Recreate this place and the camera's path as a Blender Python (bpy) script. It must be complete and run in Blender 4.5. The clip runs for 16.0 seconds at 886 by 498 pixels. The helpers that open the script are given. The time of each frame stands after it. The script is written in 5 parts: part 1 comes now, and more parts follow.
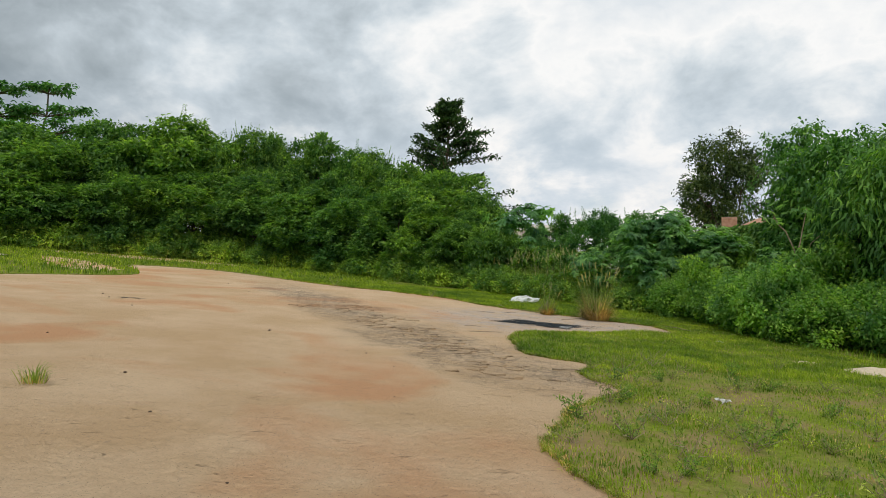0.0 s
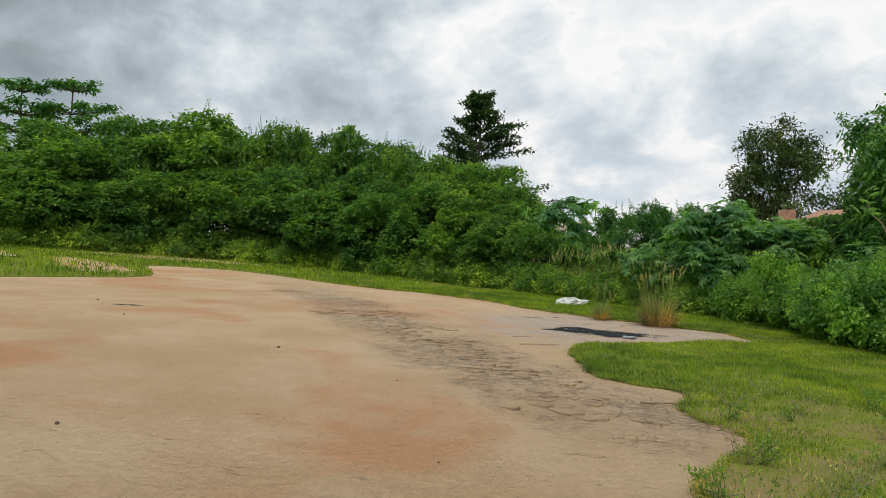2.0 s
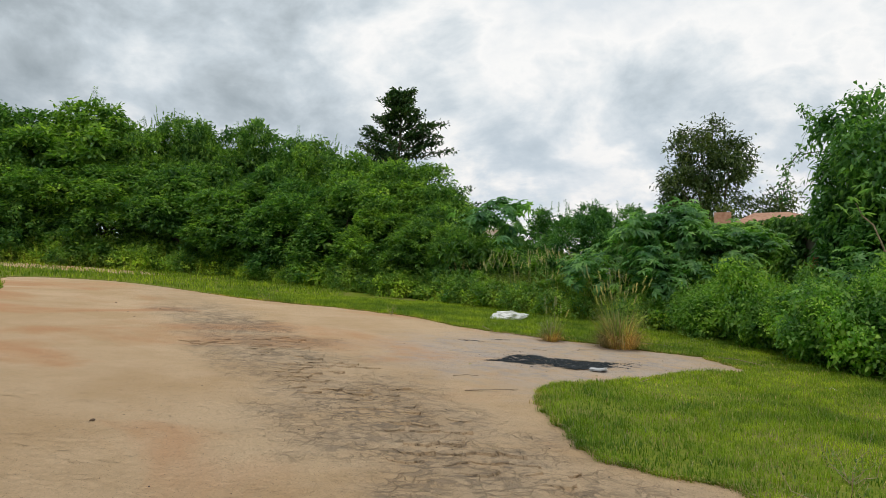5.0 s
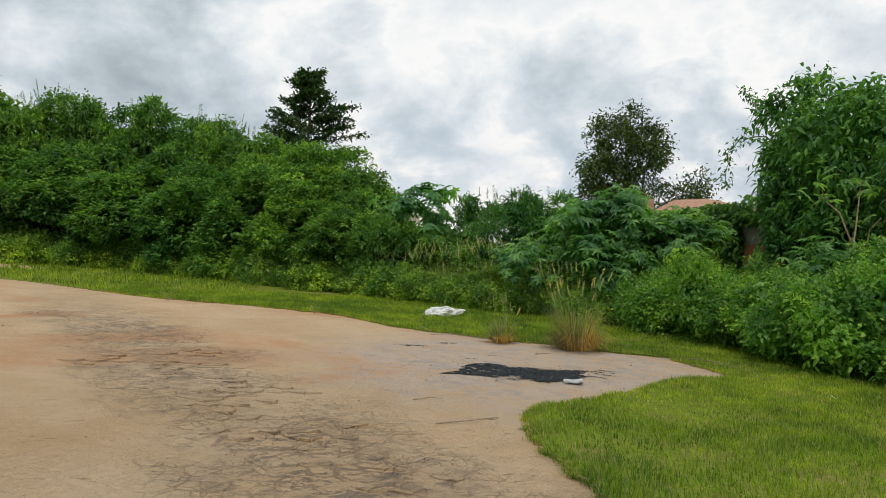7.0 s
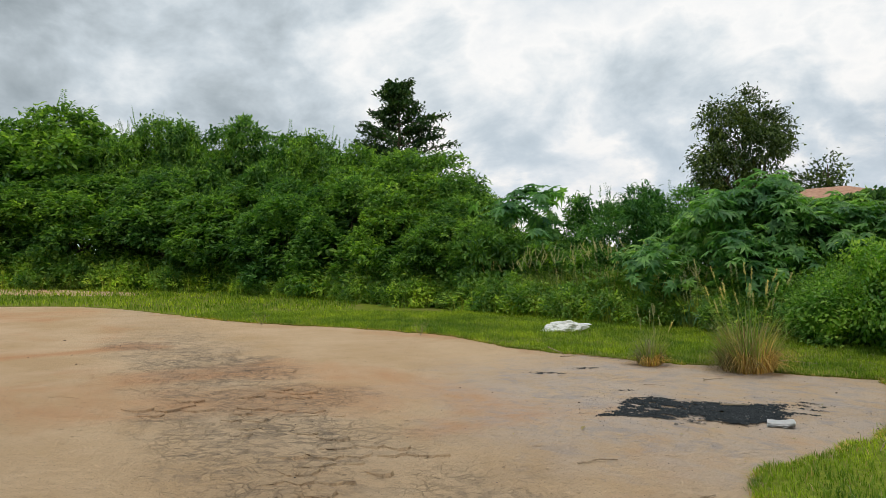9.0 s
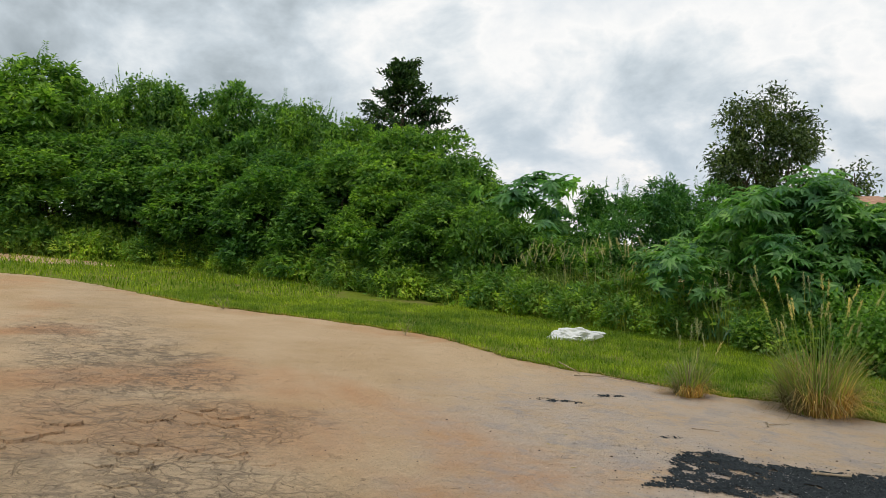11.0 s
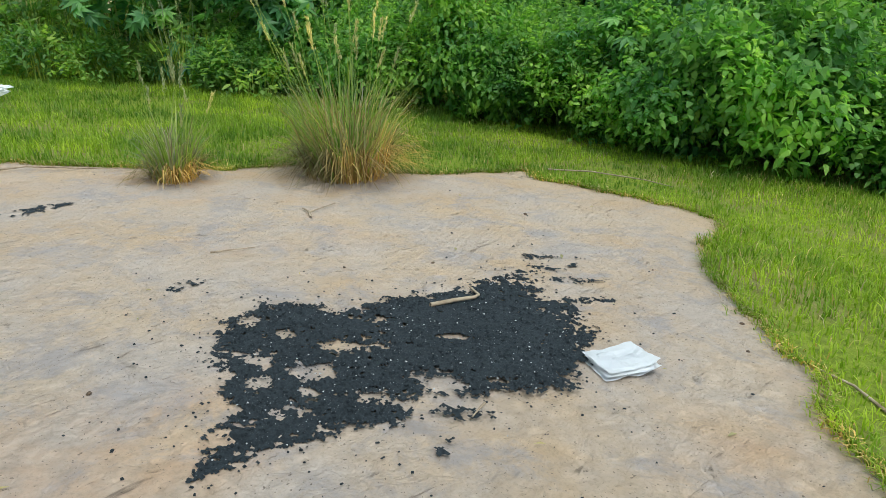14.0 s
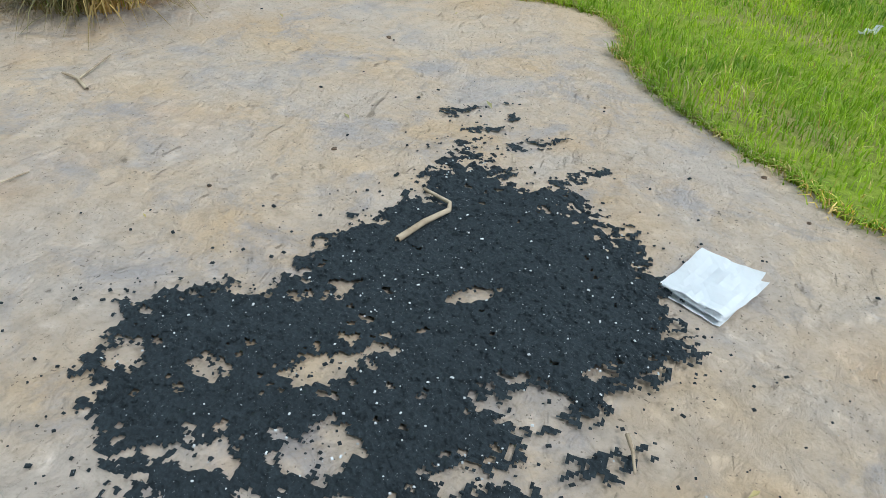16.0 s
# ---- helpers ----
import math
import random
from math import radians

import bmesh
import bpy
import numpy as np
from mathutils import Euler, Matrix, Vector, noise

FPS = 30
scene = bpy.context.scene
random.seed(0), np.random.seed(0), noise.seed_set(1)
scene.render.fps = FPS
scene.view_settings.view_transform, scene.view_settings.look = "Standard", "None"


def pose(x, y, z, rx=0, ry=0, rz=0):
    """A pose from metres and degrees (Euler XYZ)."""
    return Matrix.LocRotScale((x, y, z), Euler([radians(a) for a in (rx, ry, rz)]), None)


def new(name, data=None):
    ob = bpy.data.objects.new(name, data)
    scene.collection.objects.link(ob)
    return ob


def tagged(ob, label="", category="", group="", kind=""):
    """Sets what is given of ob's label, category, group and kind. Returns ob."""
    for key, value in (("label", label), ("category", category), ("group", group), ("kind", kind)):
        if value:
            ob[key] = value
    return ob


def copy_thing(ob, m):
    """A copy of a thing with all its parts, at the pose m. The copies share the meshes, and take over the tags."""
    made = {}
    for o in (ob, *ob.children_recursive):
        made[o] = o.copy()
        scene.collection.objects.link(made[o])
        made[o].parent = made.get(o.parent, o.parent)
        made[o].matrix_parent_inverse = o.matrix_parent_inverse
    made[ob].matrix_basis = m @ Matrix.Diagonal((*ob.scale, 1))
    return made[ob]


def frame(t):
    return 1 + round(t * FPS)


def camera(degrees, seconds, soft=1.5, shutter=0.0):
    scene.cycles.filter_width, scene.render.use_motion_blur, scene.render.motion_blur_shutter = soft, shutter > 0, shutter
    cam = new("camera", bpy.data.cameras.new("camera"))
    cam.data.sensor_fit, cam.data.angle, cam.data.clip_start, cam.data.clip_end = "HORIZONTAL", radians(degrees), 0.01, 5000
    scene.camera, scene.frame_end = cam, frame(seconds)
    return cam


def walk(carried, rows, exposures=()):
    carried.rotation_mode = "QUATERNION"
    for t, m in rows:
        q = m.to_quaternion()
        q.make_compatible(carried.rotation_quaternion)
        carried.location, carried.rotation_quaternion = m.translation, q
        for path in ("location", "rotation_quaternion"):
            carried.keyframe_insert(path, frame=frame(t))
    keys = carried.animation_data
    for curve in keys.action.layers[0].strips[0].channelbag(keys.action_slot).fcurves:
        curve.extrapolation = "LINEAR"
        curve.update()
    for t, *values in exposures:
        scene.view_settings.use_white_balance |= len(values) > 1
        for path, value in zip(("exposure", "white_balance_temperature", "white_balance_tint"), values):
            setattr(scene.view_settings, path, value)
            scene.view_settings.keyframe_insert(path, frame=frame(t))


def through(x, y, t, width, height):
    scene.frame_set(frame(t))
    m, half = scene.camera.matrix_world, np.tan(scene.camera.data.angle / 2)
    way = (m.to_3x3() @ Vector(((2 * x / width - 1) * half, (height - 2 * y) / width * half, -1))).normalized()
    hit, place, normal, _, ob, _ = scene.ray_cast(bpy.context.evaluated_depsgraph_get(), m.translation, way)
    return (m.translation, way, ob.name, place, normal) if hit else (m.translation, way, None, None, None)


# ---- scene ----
# camera and its walk
cam = camera(62.2, 16.0, soft=0.85)
walk(cam, [
    (0.0, pose(-2.825, -17.231, 1.136, 92.26, -0.60, 0.00)),
    (0.5, pose(-2.879, -16.672, 1.184, 92.21, -0.84, -1.19)),
    (1.0, pose(-2.935, -16.037, 1.211, 92.17, -0.96, -0.88)),
    (1.5, pose(-3.011, -15.450, 1.227, 92.24, -0.90, 0.48)),
    (2.0, pose(-3.068, -14.879, 1.220, 92.06, -0.28, 2.36)),
    (2.5, pose(-3.098, -14.301, 1.228, 92.25, 0.26, 6.91)),
    (3.0, pose(-3.127, -13.726, 1.275, 92.26, 0.22, 8.76)),
    (3.5, pose(-3.116, -13.101, 1.291, 92.39, 0.27, 9.71)),
    (4.0, pose(-3.163, -12.497, 1.307, 92.24, -0.23, 10.85)),
    (4.5, pose(-3.121, -11.969, 1.357, 93.12, -0.49, 0.75)),
    (5.0, pose(-3.166, -11.451, 1.422, 92.37, 0.15, -3.92)),
    (7.5, pose(-3.674, -8.999, 1.606, 91.26, 0.67, -11.67)),
    (8.0, pose(-3.730, -8.434, 1.610, 91.47, 0.70, -10.07)),
    (8.5, pose(-3.719, -7.827, 1.630, 91.37, 2.16, -9.31)),
    (9.0, pose(-3.718, -7.248, 1.627, 92.33, 3.24, -3.89)),
    (11.5, pose(-3.395, -4.242, 1.662, 91.49, -2.17, -5.99)),
    (12.0, pose(-3.276, -3.659, 1.669, 91.52, -1.59, -11.89)),
    (12.5, pose(-3.104, -3.079, 1.642, 86.49, -0.06, -18.49)),
    (13.0, pose(-2.907, -2.553, 1.602, 80.81, -1.72, -33.50)),
    (13.5, pose(-2.695, -2.063, 1.547, 74.73, -0.60, -43.08)),
    (14.0, pose(-2.508, -1.557, 1.511, 70.61, 0.77, -46.68)),
    (14.5, pose(-2.319, -1.119, 1.485, 65.49, 0.28, -53.17)),
    (15.0, pose(-2.065, -0.730, 1.421, 61.22, 1.31, -60.52)),
    (15.5, pose(-1.923, -0.353, 1.395, 55.60, 0.23, -65.51)),
    (16.0, pose(-1.875, 0.025, 1.422, 53.13, -1.08, -70.15)),
], [(0.0, 0.0, 6500, 10), (12.0, 0.03, 6500, 10), (12.5, 0.1, 6500, 9), (13.0, 0.3, 6350, 8), (13.5, 0.55, 6050, 5), (14.0, 0.74, 5750, 3), (14.5, 0.73, 5650, 3), (16.0, 0.80, 5500, 3)])

# ---- light ----
SUN_ELEVATION, SUN_TURN = radians(58), radians(210)
world = bpy.data.worlds.new("world")
scene.world = world
world.use_nodes = True
wn, wl = world.node_tree.nodes, world.node_tree.links
wn.clear()


def wnode(kind, **props):
    n = wn.new(kind)
    for k, v in props.items():
        n.inputs[k].default_value = v
    return n


w_out = wnode("ShaderNodeOutputWorld")
w_bg = wnode("ShaderNodeBackground", Strength=1.0)
w_sky = wnode("ShaderNodeTexSky")
w_sky.sky_type, w_sky.sun_disc = "NISHITA", False
w_sky.sun_elevation, w_sky.sun_rotation = SUN_ELEVATION, SUN_TURN
w_dim = wnode("ShaderNodeVectorMath")
w_dim.operation = "SCALE"
w_dim.inputs["Scale"].default_value = 0.1
wl.new(w_sky.outputs[0], w_dim.inputs[0])
w_co = wnode("ShaderNodeTexCoord")
w_sep = wnode("ShaderNodeSeparateXYZ")
wl.new(w_co.outputs["Generated"], w_sep.inputs[0])


def wmath(op, a, b=None, c=None):
    n = wnode("ShaderNodeMath")
    n.operation = op
    for i, v in enumerate((a, b, c)):
        if v is None:
            continue
        if isinstance(v, (int, float)):
            n.inputs[i].default_value = v
        else:
            wl.new(v, n.inputs[i])
    return n.outputs[0]


def wnoise(scale, detail, rough, seed, vec):
    n = wnode("ShaderNodeTexNoise", Scale=scale, Detail=detail, Roughness=rough)
    n.noise_dimensions = "4D"
    n.inputs["W"].default_value = seed
    n.inputs["Distortion"].default_value = 0.35
    wl.new(vec, n.inputs["Vector"])
    return n.outputs["Fac"]


def wramp(fac, stops):
    n = wnode("ShaderNodeValToRGB")
    wl.new(fac, n.inputs[0])
    e = n.color_ramp.elements
    while len(e) < len(stops):
        e.new(0.5)
    for i, (p, c) in enumerate(stops):
        e[i].position, e[i].color = p, (*c, 1)
    return n.outputs[0]


def wmix(fac, a, b):
    n = wnode("ShaderNodeMix")
    n.data_type = "RGBA"
    for s, v in ((0, fac), (6, a), (7, b)):
        if isinstance(v, float):
            n.inputs[s].default_value = v
        elif isinstance(v, tuple):
            n.inputs[s].default_value = (*v, 1)
        else:
            wl.new(v, n.inputs[s])
    return n.outputs[2]


w_flat = wnode("ShaderNodeMapping")
w_flat.inputs["Scale"].default_value = (1.0, 1.0, 1.5)
wl.new(w_co.outputs["Generated"], w_flat.inputs["Vector"])
mass = wnoise(2.3, 6, 0.5, 3.1, w_flat.outputs[0])
billow = wnoise(6.5, 8, 0.56, 7.7, w_flat.outputs[0])
wisp = wnoise(17.0, 6, 0.55, 2.3, w_flat.outputs[0])
# heavier cloud towards the west (negative x), most of all high up
heavy = wmath("MULTIPLY", wmath("MINIMUM", wmath("ADD", w_sep.outputs[0], 0.06), 0.32), wmath("MULTIPLY_ADD", w_sep.outputs[2], 0.75, 0.26))
shape = wmath("ADD", wmath("MULTIPLY_ADD", mass, 1.0, heavy), wmath("MULTIPLY_ADD", billow, 0.72, wmath("MULTIPLY_ADD", wisp, 0.26, -0.475)))
cloud = wramp(shape, [(0.06, (0.20, 0.24, 0.265)), (0.26, (0.31, 0.36, 0.39)), (0.38, (0.43, 0.49, 0.53)), (0.48, (0.58, 0.65, 0.70)), (0.56, (0.75, 0.80, 0.83)), (0.65, (0.95, 0.95, 0.94)), (0.82, (0.74, 0.79, 0.83))])
# heaped clouds low over the horizon: bright crowns against blue-grey
low = wramp(w_sep.outputs[2], [(0.0, (1, 1, 1)), (0.10, (0.85, 0.85, 0.85)), (0.26, (0, 0, 0))])
heap = wramp(wmath("MULTIPLY_ADD", billow, 1.1, wmath("MULTIPLY_ADD", wisp, 0.5, -0.30)), [(0.38, (0.48, 0.57, 0.66)), (0.50, (0.62, 0.69, 0.76)), (0.555, (0.79, 0.81, 0.83)), (0.62, (0.98, 0.95, 0.92))])
cloud2 = wmix(wmath("MULTIPLY", low, 0.85), cloud, heap)
gap = wramp(wnoise(2.6, 5, 0.5, 12.4, w_flat.outputs[0]), [(0.62, (0, 0, 0)), (0.72, (1, 1, 1))])
w_all = wmix(wmath("MULTIPLY", gap, 0.5), cloud2, w_dim.outputs[0])
wl.new(w_all, w_bg.inputs["Color"])
wl.new(w_bg.outputs[0], w_out.inputs["Surface"])

sun = new("sun", bpy.data.lights.new("sun", "SUN"))
sun.data.energy, sun.data.angle, sun.data.color = 1.5, radians(12), (1.0, 0.95, 0.88)
sun.matrix_world = pose(0, 0, 60, 90 - 58, 0, 150 + 180)

# ---- materials ----


def material(name):
    m = bpy.data.materials.new(name)
    m.use_nodes = True
    m.node_tree.nodes.clear()
    return m, m.node_tree.nodes, m.node_tree.links


class Nodes:
    """Short hand for a node tree."""

    def __init__(self, name):
        self.m, self.n, self.l = material(name)
        self.out = self.n.new("ShaderNodeOutputMaterial")
        self.b = self.n.new("ShaderNodeBsdfPrincipled")
        self.l.new(self.b.outputs[0], self.out.inputs[0])
        self.co = self.n.new("ShaderNodeTexCoord").outputs["Object"]

    def put(self, node, key, v):
        if v is None:
            return
        if isinstance(v, (int, float)):
            node.inputs[key].default_value = v
        elif isinstance(v, tuple):
            node.inputs[key].default_value = (*v, 1) if len(v) == 3 and node.inputs[key].type == "RGBA" else v
        else:
            self.l.new(v, node.inputs[key])

    def noise(self, scale, detail=4, rough=0.55, vec=None, distort=0.0):
        n = self.n.new("ShaderNodeTexNoise")
        self.put(n, "Vector", vec or self.co)
        self.put(n, "Scale", scale), self.put(n, "Detail", detail), self.put(n, "Roughness", rough), self.put(n, "Distortion", distort)
        return n.outputs["Fac"]

    def cells(self, scale, vec=None, feature="DISTANCE_TO_EDGE"):
        n = self.n.new("ShaderNodeTexVoronoi")
        n.feature = feature
        self.put(n, "Vector", vec or self.co), self.put(n, "Scale", scale)
        return n.outputs["Distance"]

    def ramp(self, fac, *stops):
        n = self.n.new("ShaderNodeValToRGB")
        self.l.new(fac, n.inputs[0])
        e = n.color_ramp.elements
        while len(e) < len(stops):
            e.new(0.5)
        for i, (p, c) in enumerate(stops):
            c = (c, c, c) if isinstance(c, (int, float)) else c
            e[i].position, e[i].color = p, (*c, 1)
        return n.outputs[0]

    def mix(self, fac, a, b, blend="MIX"):
        n = self.n.new("ShaderNodeMix")
        n.data_type, n.blend_type = "RGBA", blend
        self.put(n, 0, fac)
        for s, v in ((6, a), (7, b)):
            self.put(n, s, v)
        return n.outputs[2]

    def math(self, op, a, b=None, c=None):
        n = self.n.new("ShaderNodeMath")
        n.operation = op
        for i, v in enumerate((a, b, c)):
            self.put(n, i, v)
        return n.outputs[0]

    def bump(self, height, strength, distance):
        n = self.n.new("ShaderNodeBump")
        self.put(n, "Height", height), self.put(n, "Strength", strength), self.put(n, "Distance", distance)
        self.l.new(n.outputs[0], self.b.inputs["Normal"])

    def set(self, color, rough=0.6, spec=0.3):
        self.put(self.b, "Base Color", color), self.put(self.b, "Roughness", rough), self.put(self.b, "Specular IOR Level", spec)
        return self.m


def leaf_material(name, dark, middle, bright, through=0.3, rough=0.5, patch=0.35):
    s = Nodes(name)
    geo = s.n.new("ShaderNodeNewGeometry")
    each = s.ramp(geo.outputs["Random Per Island"], (0.0, dark), (0.45, middle), (0.9, bright), (1.0, bright))
    large = s.ramp(s.noise(patch, 3), (0.38, (0.58, 0.68, 0.74)), (0.62, (1.30, 1.20, 0.98)))
    col = s.mix(1.0, each, large, "MULTIPLY")
    info = s.n.new("ShaderNodeObjectInfo")
    col = s.mix(1.0, col, s.ramp(info.outputs["Random"], (0.0, (0.78, 0.88, 0.95)), (0.5, (1.0, 1.0, 1.0)), (1.0, (1.12, 1.08, 0.92))), "MULTIPLY")
    col = s.mix(1.0, col, s.ramp(s.noise(patch * 5, 3), (0.40, (0.62, 0.70, 0.76)), (0.60, (1.28, 1.18, 0.96))), "MULTIPLY")
    s.set(col, rough, 0.28)
    tr = s.n.new("ShaderNodeBsdfTranslucent")
    s.put(tr, "Color", s.mix(1.0, col, (1.5, 1.6, 0.7), "MULTIPLY"))
    mx = s.n.new("ShaderNodeMixShader")
    s.put(mx, 0, through)
    s.l.new(s.b.outputs[0], mx.inputs[1]), s.l.new(tr.outputs[0], mx.inputs[2])
    s.l.new(mx.outputs[0], s.out.inputs[0])
    return s.m


def bark_material(name, a, b):
    s = Nodes(name)
    n = s.noise(18, 6)
    s.bump(n, 0.6, 0.01)
    return s.set(s.ramp(n, (0.3, a), (0.7, b)), 0.85, 0.15)


def plain_material(name, a, b, scale=12.0, rough=0.7, bump=0.3, dist=0.004):
    s = Nodes(name)
    n = s.noise(scale, 6)
    s.bump(n, bump, dist)
    return s.set(s.ramp(n, (0.3, a), (0.7, b)), rough, 0.25)


def soil_material():
    s = Nodes("soil")
    tan, pale, pink, grey, slate = (0.59, 0.405, 0.232), (0.69, 0.505, 0.32), (0.60, 0.315, 0.158), (0.44, 0.37, 0.285), (0.22, 0.185, 0.145)
    base = s.mix(s.ramp(s.noise(0.55, 6, 0.6), (0.38, 0.0), (0.62, 1.0)), tan, pale)
    base = s.mix(s.ramp(s.noise(0.30, 5, 0.55, distort=0.7), (0.52, 0.0), (0.66, 0.8)), base, pink)
    sep = s.n.new("ShaderNodeSeparateXYZ")
    s.l.new(s.co, sep.inputs[0])
    x, y = sep.outputs[0], sep.outputs[1]
    wob = s.math("MULTIPLY_ADD", s.noise(0.6, 5, 0.6), 2.8, -1.4)
    # grey silt: a long tongue through the middle of the yard
    axis = s.math("MULTIPLY_ADD", y, -0.42, -4.9)
    off = s.math("ABSOLUTE", s.math("ADD", s.math("SUBTRACT", x, axis), wob))
    tongue = s.math("MULTIPLY", s.ramp(s.math("DIVIDE", off, 3.0), (0.20, 1.0), (0.52, 0.0)), s.ramp(s.math("MULTIPLY_ADD", y, 0.05, 0.5), (0.02, 0.0), (0.12, 1.0), (0.74, 1.0), (0.95, 0.3)))
    # and a greyer floor round the fire place
    fx, fy = s.math("MULTIPLY_ADD", x, 0.24, 0.05), s.math("MULTIPLY_ADD", y, 0.19, -0.25)
    away = s.math("ADD", s.math("SQRT", s.math("ADD", s.math("MULTIPLY", fx, fx), s.math("MULTIPLY", fy, fy))), s.math("MULTIPLY", wob, 0.22))
    hearth = s.ramp(away, (0.45, 1.0), (0.95, 0.0))
    patchy = s.ramp(s.noise(1.3, 6, 0.66), (0.38, 0.2), (0.58, 1.0))
    zone = s.math("MULTIPLY", tongue, patchy)
    base = s.mix(s.math("MULTIPLY", hearth, s.ramp(s.noise(1.7, 6, 0.65), (0.35, 0.15), (0.62, 0.95))), base, (0.59, 0.49, 0.405))
    scratch = s.n.new("ShaderNodeTexNoise")
    s.put(scratch, "Scale", 12.0), s.put(scratch, "Detail", 8.0), s.put(scratch, "Roughness", 0.75), s.put(scratch, "Distortion", 1.2), s.put(scratch, "Vector", s.co)
    base = s.mix(s.ramp(scratch.outputs["Fac"], (0.34, 0.36), (0.40, 0.06), (0.45, 0.0)), base, (0.24, 0.195, 0.16))
    base = s.mix(s.math("MULTIPLY", hearth, s.ramp(s.noise(2.6, 6, 0.7, distort=0.4), (0.50, 0.0), (0.64, 0.75))), base, (0.42, 0.375, 0.36))
    # silt's own grey and slate, kept dark also as shade between the plates
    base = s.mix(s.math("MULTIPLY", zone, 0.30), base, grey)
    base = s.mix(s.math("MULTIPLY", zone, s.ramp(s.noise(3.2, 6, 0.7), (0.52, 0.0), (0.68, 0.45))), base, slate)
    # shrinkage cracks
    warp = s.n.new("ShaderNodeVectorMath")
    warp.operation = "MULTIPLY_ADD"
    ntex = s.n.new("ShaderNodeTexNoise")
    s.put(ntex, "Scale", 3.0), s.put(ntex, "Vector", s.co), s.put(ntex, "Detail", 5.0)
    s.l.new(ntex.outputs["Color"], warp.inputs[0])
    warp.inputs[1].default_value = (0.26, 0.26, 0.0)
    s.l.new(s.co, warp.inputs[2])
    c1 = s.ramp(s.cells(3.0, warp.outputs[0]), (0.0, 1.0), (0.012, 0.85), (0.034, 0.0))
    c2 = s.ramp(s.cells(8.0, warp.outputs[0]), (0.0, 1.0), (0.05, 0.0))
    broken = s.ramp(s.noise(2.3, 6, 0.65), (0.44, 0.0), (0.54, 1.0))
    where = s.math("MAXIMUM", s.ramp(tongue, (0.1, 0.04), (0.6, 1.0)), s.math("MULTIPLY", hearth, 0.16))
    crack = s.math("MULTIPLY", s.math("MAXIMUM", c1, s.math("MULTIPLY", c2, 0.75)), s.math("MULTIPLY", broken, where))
    flat = s.n.new("ShaderNodeMapping")
    flat.inputs["Scale"].default_value, flat.inputs["Rotation"].default_value = (4.0, 13.0, 4.0), (0, 0, 0.5)
    s.l.new(s.co, flat.inputs["Vector"])
    marks = s.ramp(s.noise(1.0, 8, 0.7, flat.outputs[0], 1.6), (0.335, 1.0), (0.37, 0.0))
    base = s.mix(s.math("MULTIPLY", marks, 0.35), base, (0.17, 0.13, 0.10))
    # shade inside the cracks, put in as a dark colour
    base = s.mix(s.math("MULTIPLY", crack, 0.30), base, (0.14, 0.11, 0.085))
    # curled flakes of dark silt, broken up and lying in drifts
    drift = s.n.new("ShaderNodeMapping")
    drift.inputs["Scale"].default_value, drift.inputs["Rotation"].default_value = (6.0, 8.0, 6.0), (0, 0, 0.9)
    s.l.new(s.co, drift.inputs["Vector"])
    flake = s.math("MULTIPLY", s.ramp(s.noise(1.0, 7, 0.68, drift.outputs[0], 0.9), (0.50, 0.0), (0.58, 1.0)), s.math("MULTIPLY", tongue, s.ramp(s.noise(0.75, 5, 0.6), (0.42, 0.25), (0.60, 1.0))))
    base = s.mix(s.math("MULTIPLY", flake, 0.72), base, (0.215, 0.175, 0.135))
    fine = s.noise(55, 6, 0.7)
    base = s.mix(s.ramp(fine, (0.33, 0.3), (0.52, 0.0)), base, (0.30, 0.225, 0.15))
    speck = s.ramp(s.noise(70, 2), (0.67, 0.0), (0.71, 0.65))
    base = s.mix(speck, base, (0.10, 0.08, 0.055))
    h = s.math("ADD", s.math("MULTIPLY", fine, 0.35), s.math("MULTIPLY", scratch.outputs["Fac"], 1.3))
    s.bump(s.math("ADD", s.math("SUBTRACT", h, s.math("MAXIMUM", crack, marks)), s.math("MULTIPLY", flake, 0.5)), 0.9, 0.04)
    return s.set(base, 0.92, 0.12)


def turf_material():
    s = Nodes("turf")
    g = s.ramp(s.noise(14, 6, 0.7), (0.3, (0.10, 0.135, 0.016)), (0.6, (0.20, 0.25, 0.024)), (0.8, (0.30, 0.27, 0.07)))
    g = s.mix(s.ramp(s.noise(0.9, 5, 0.6), (0.50, 0.0), (0.64, 0.6)), g, (0.24, 0.19, 0.085))
    # trodden, half-bare turf in the weedy corner
    sep = s.n.new("ShaderNodeSeparateXYZ")
    s.l.new(s.co, sep.inputs[0])
    worn = s.math("MULTIPLY", s.ramp(s.math("MULTIPLY_ADD", sep.outputs[1], -0.25, -1.45), (0.0, 0.0), (0.5, 1.0)), s.ramp(s.noise(1.5, 6, 0.65), (0.46, 0.0), (0.60, 0.7)))
    g = s.mix(worn, g, (0.29, 0.20, 0.10))
    s.bump(s.noise(40, 5), 0.8, 0.02)
    return s.set(g, 0.9, 0.1)


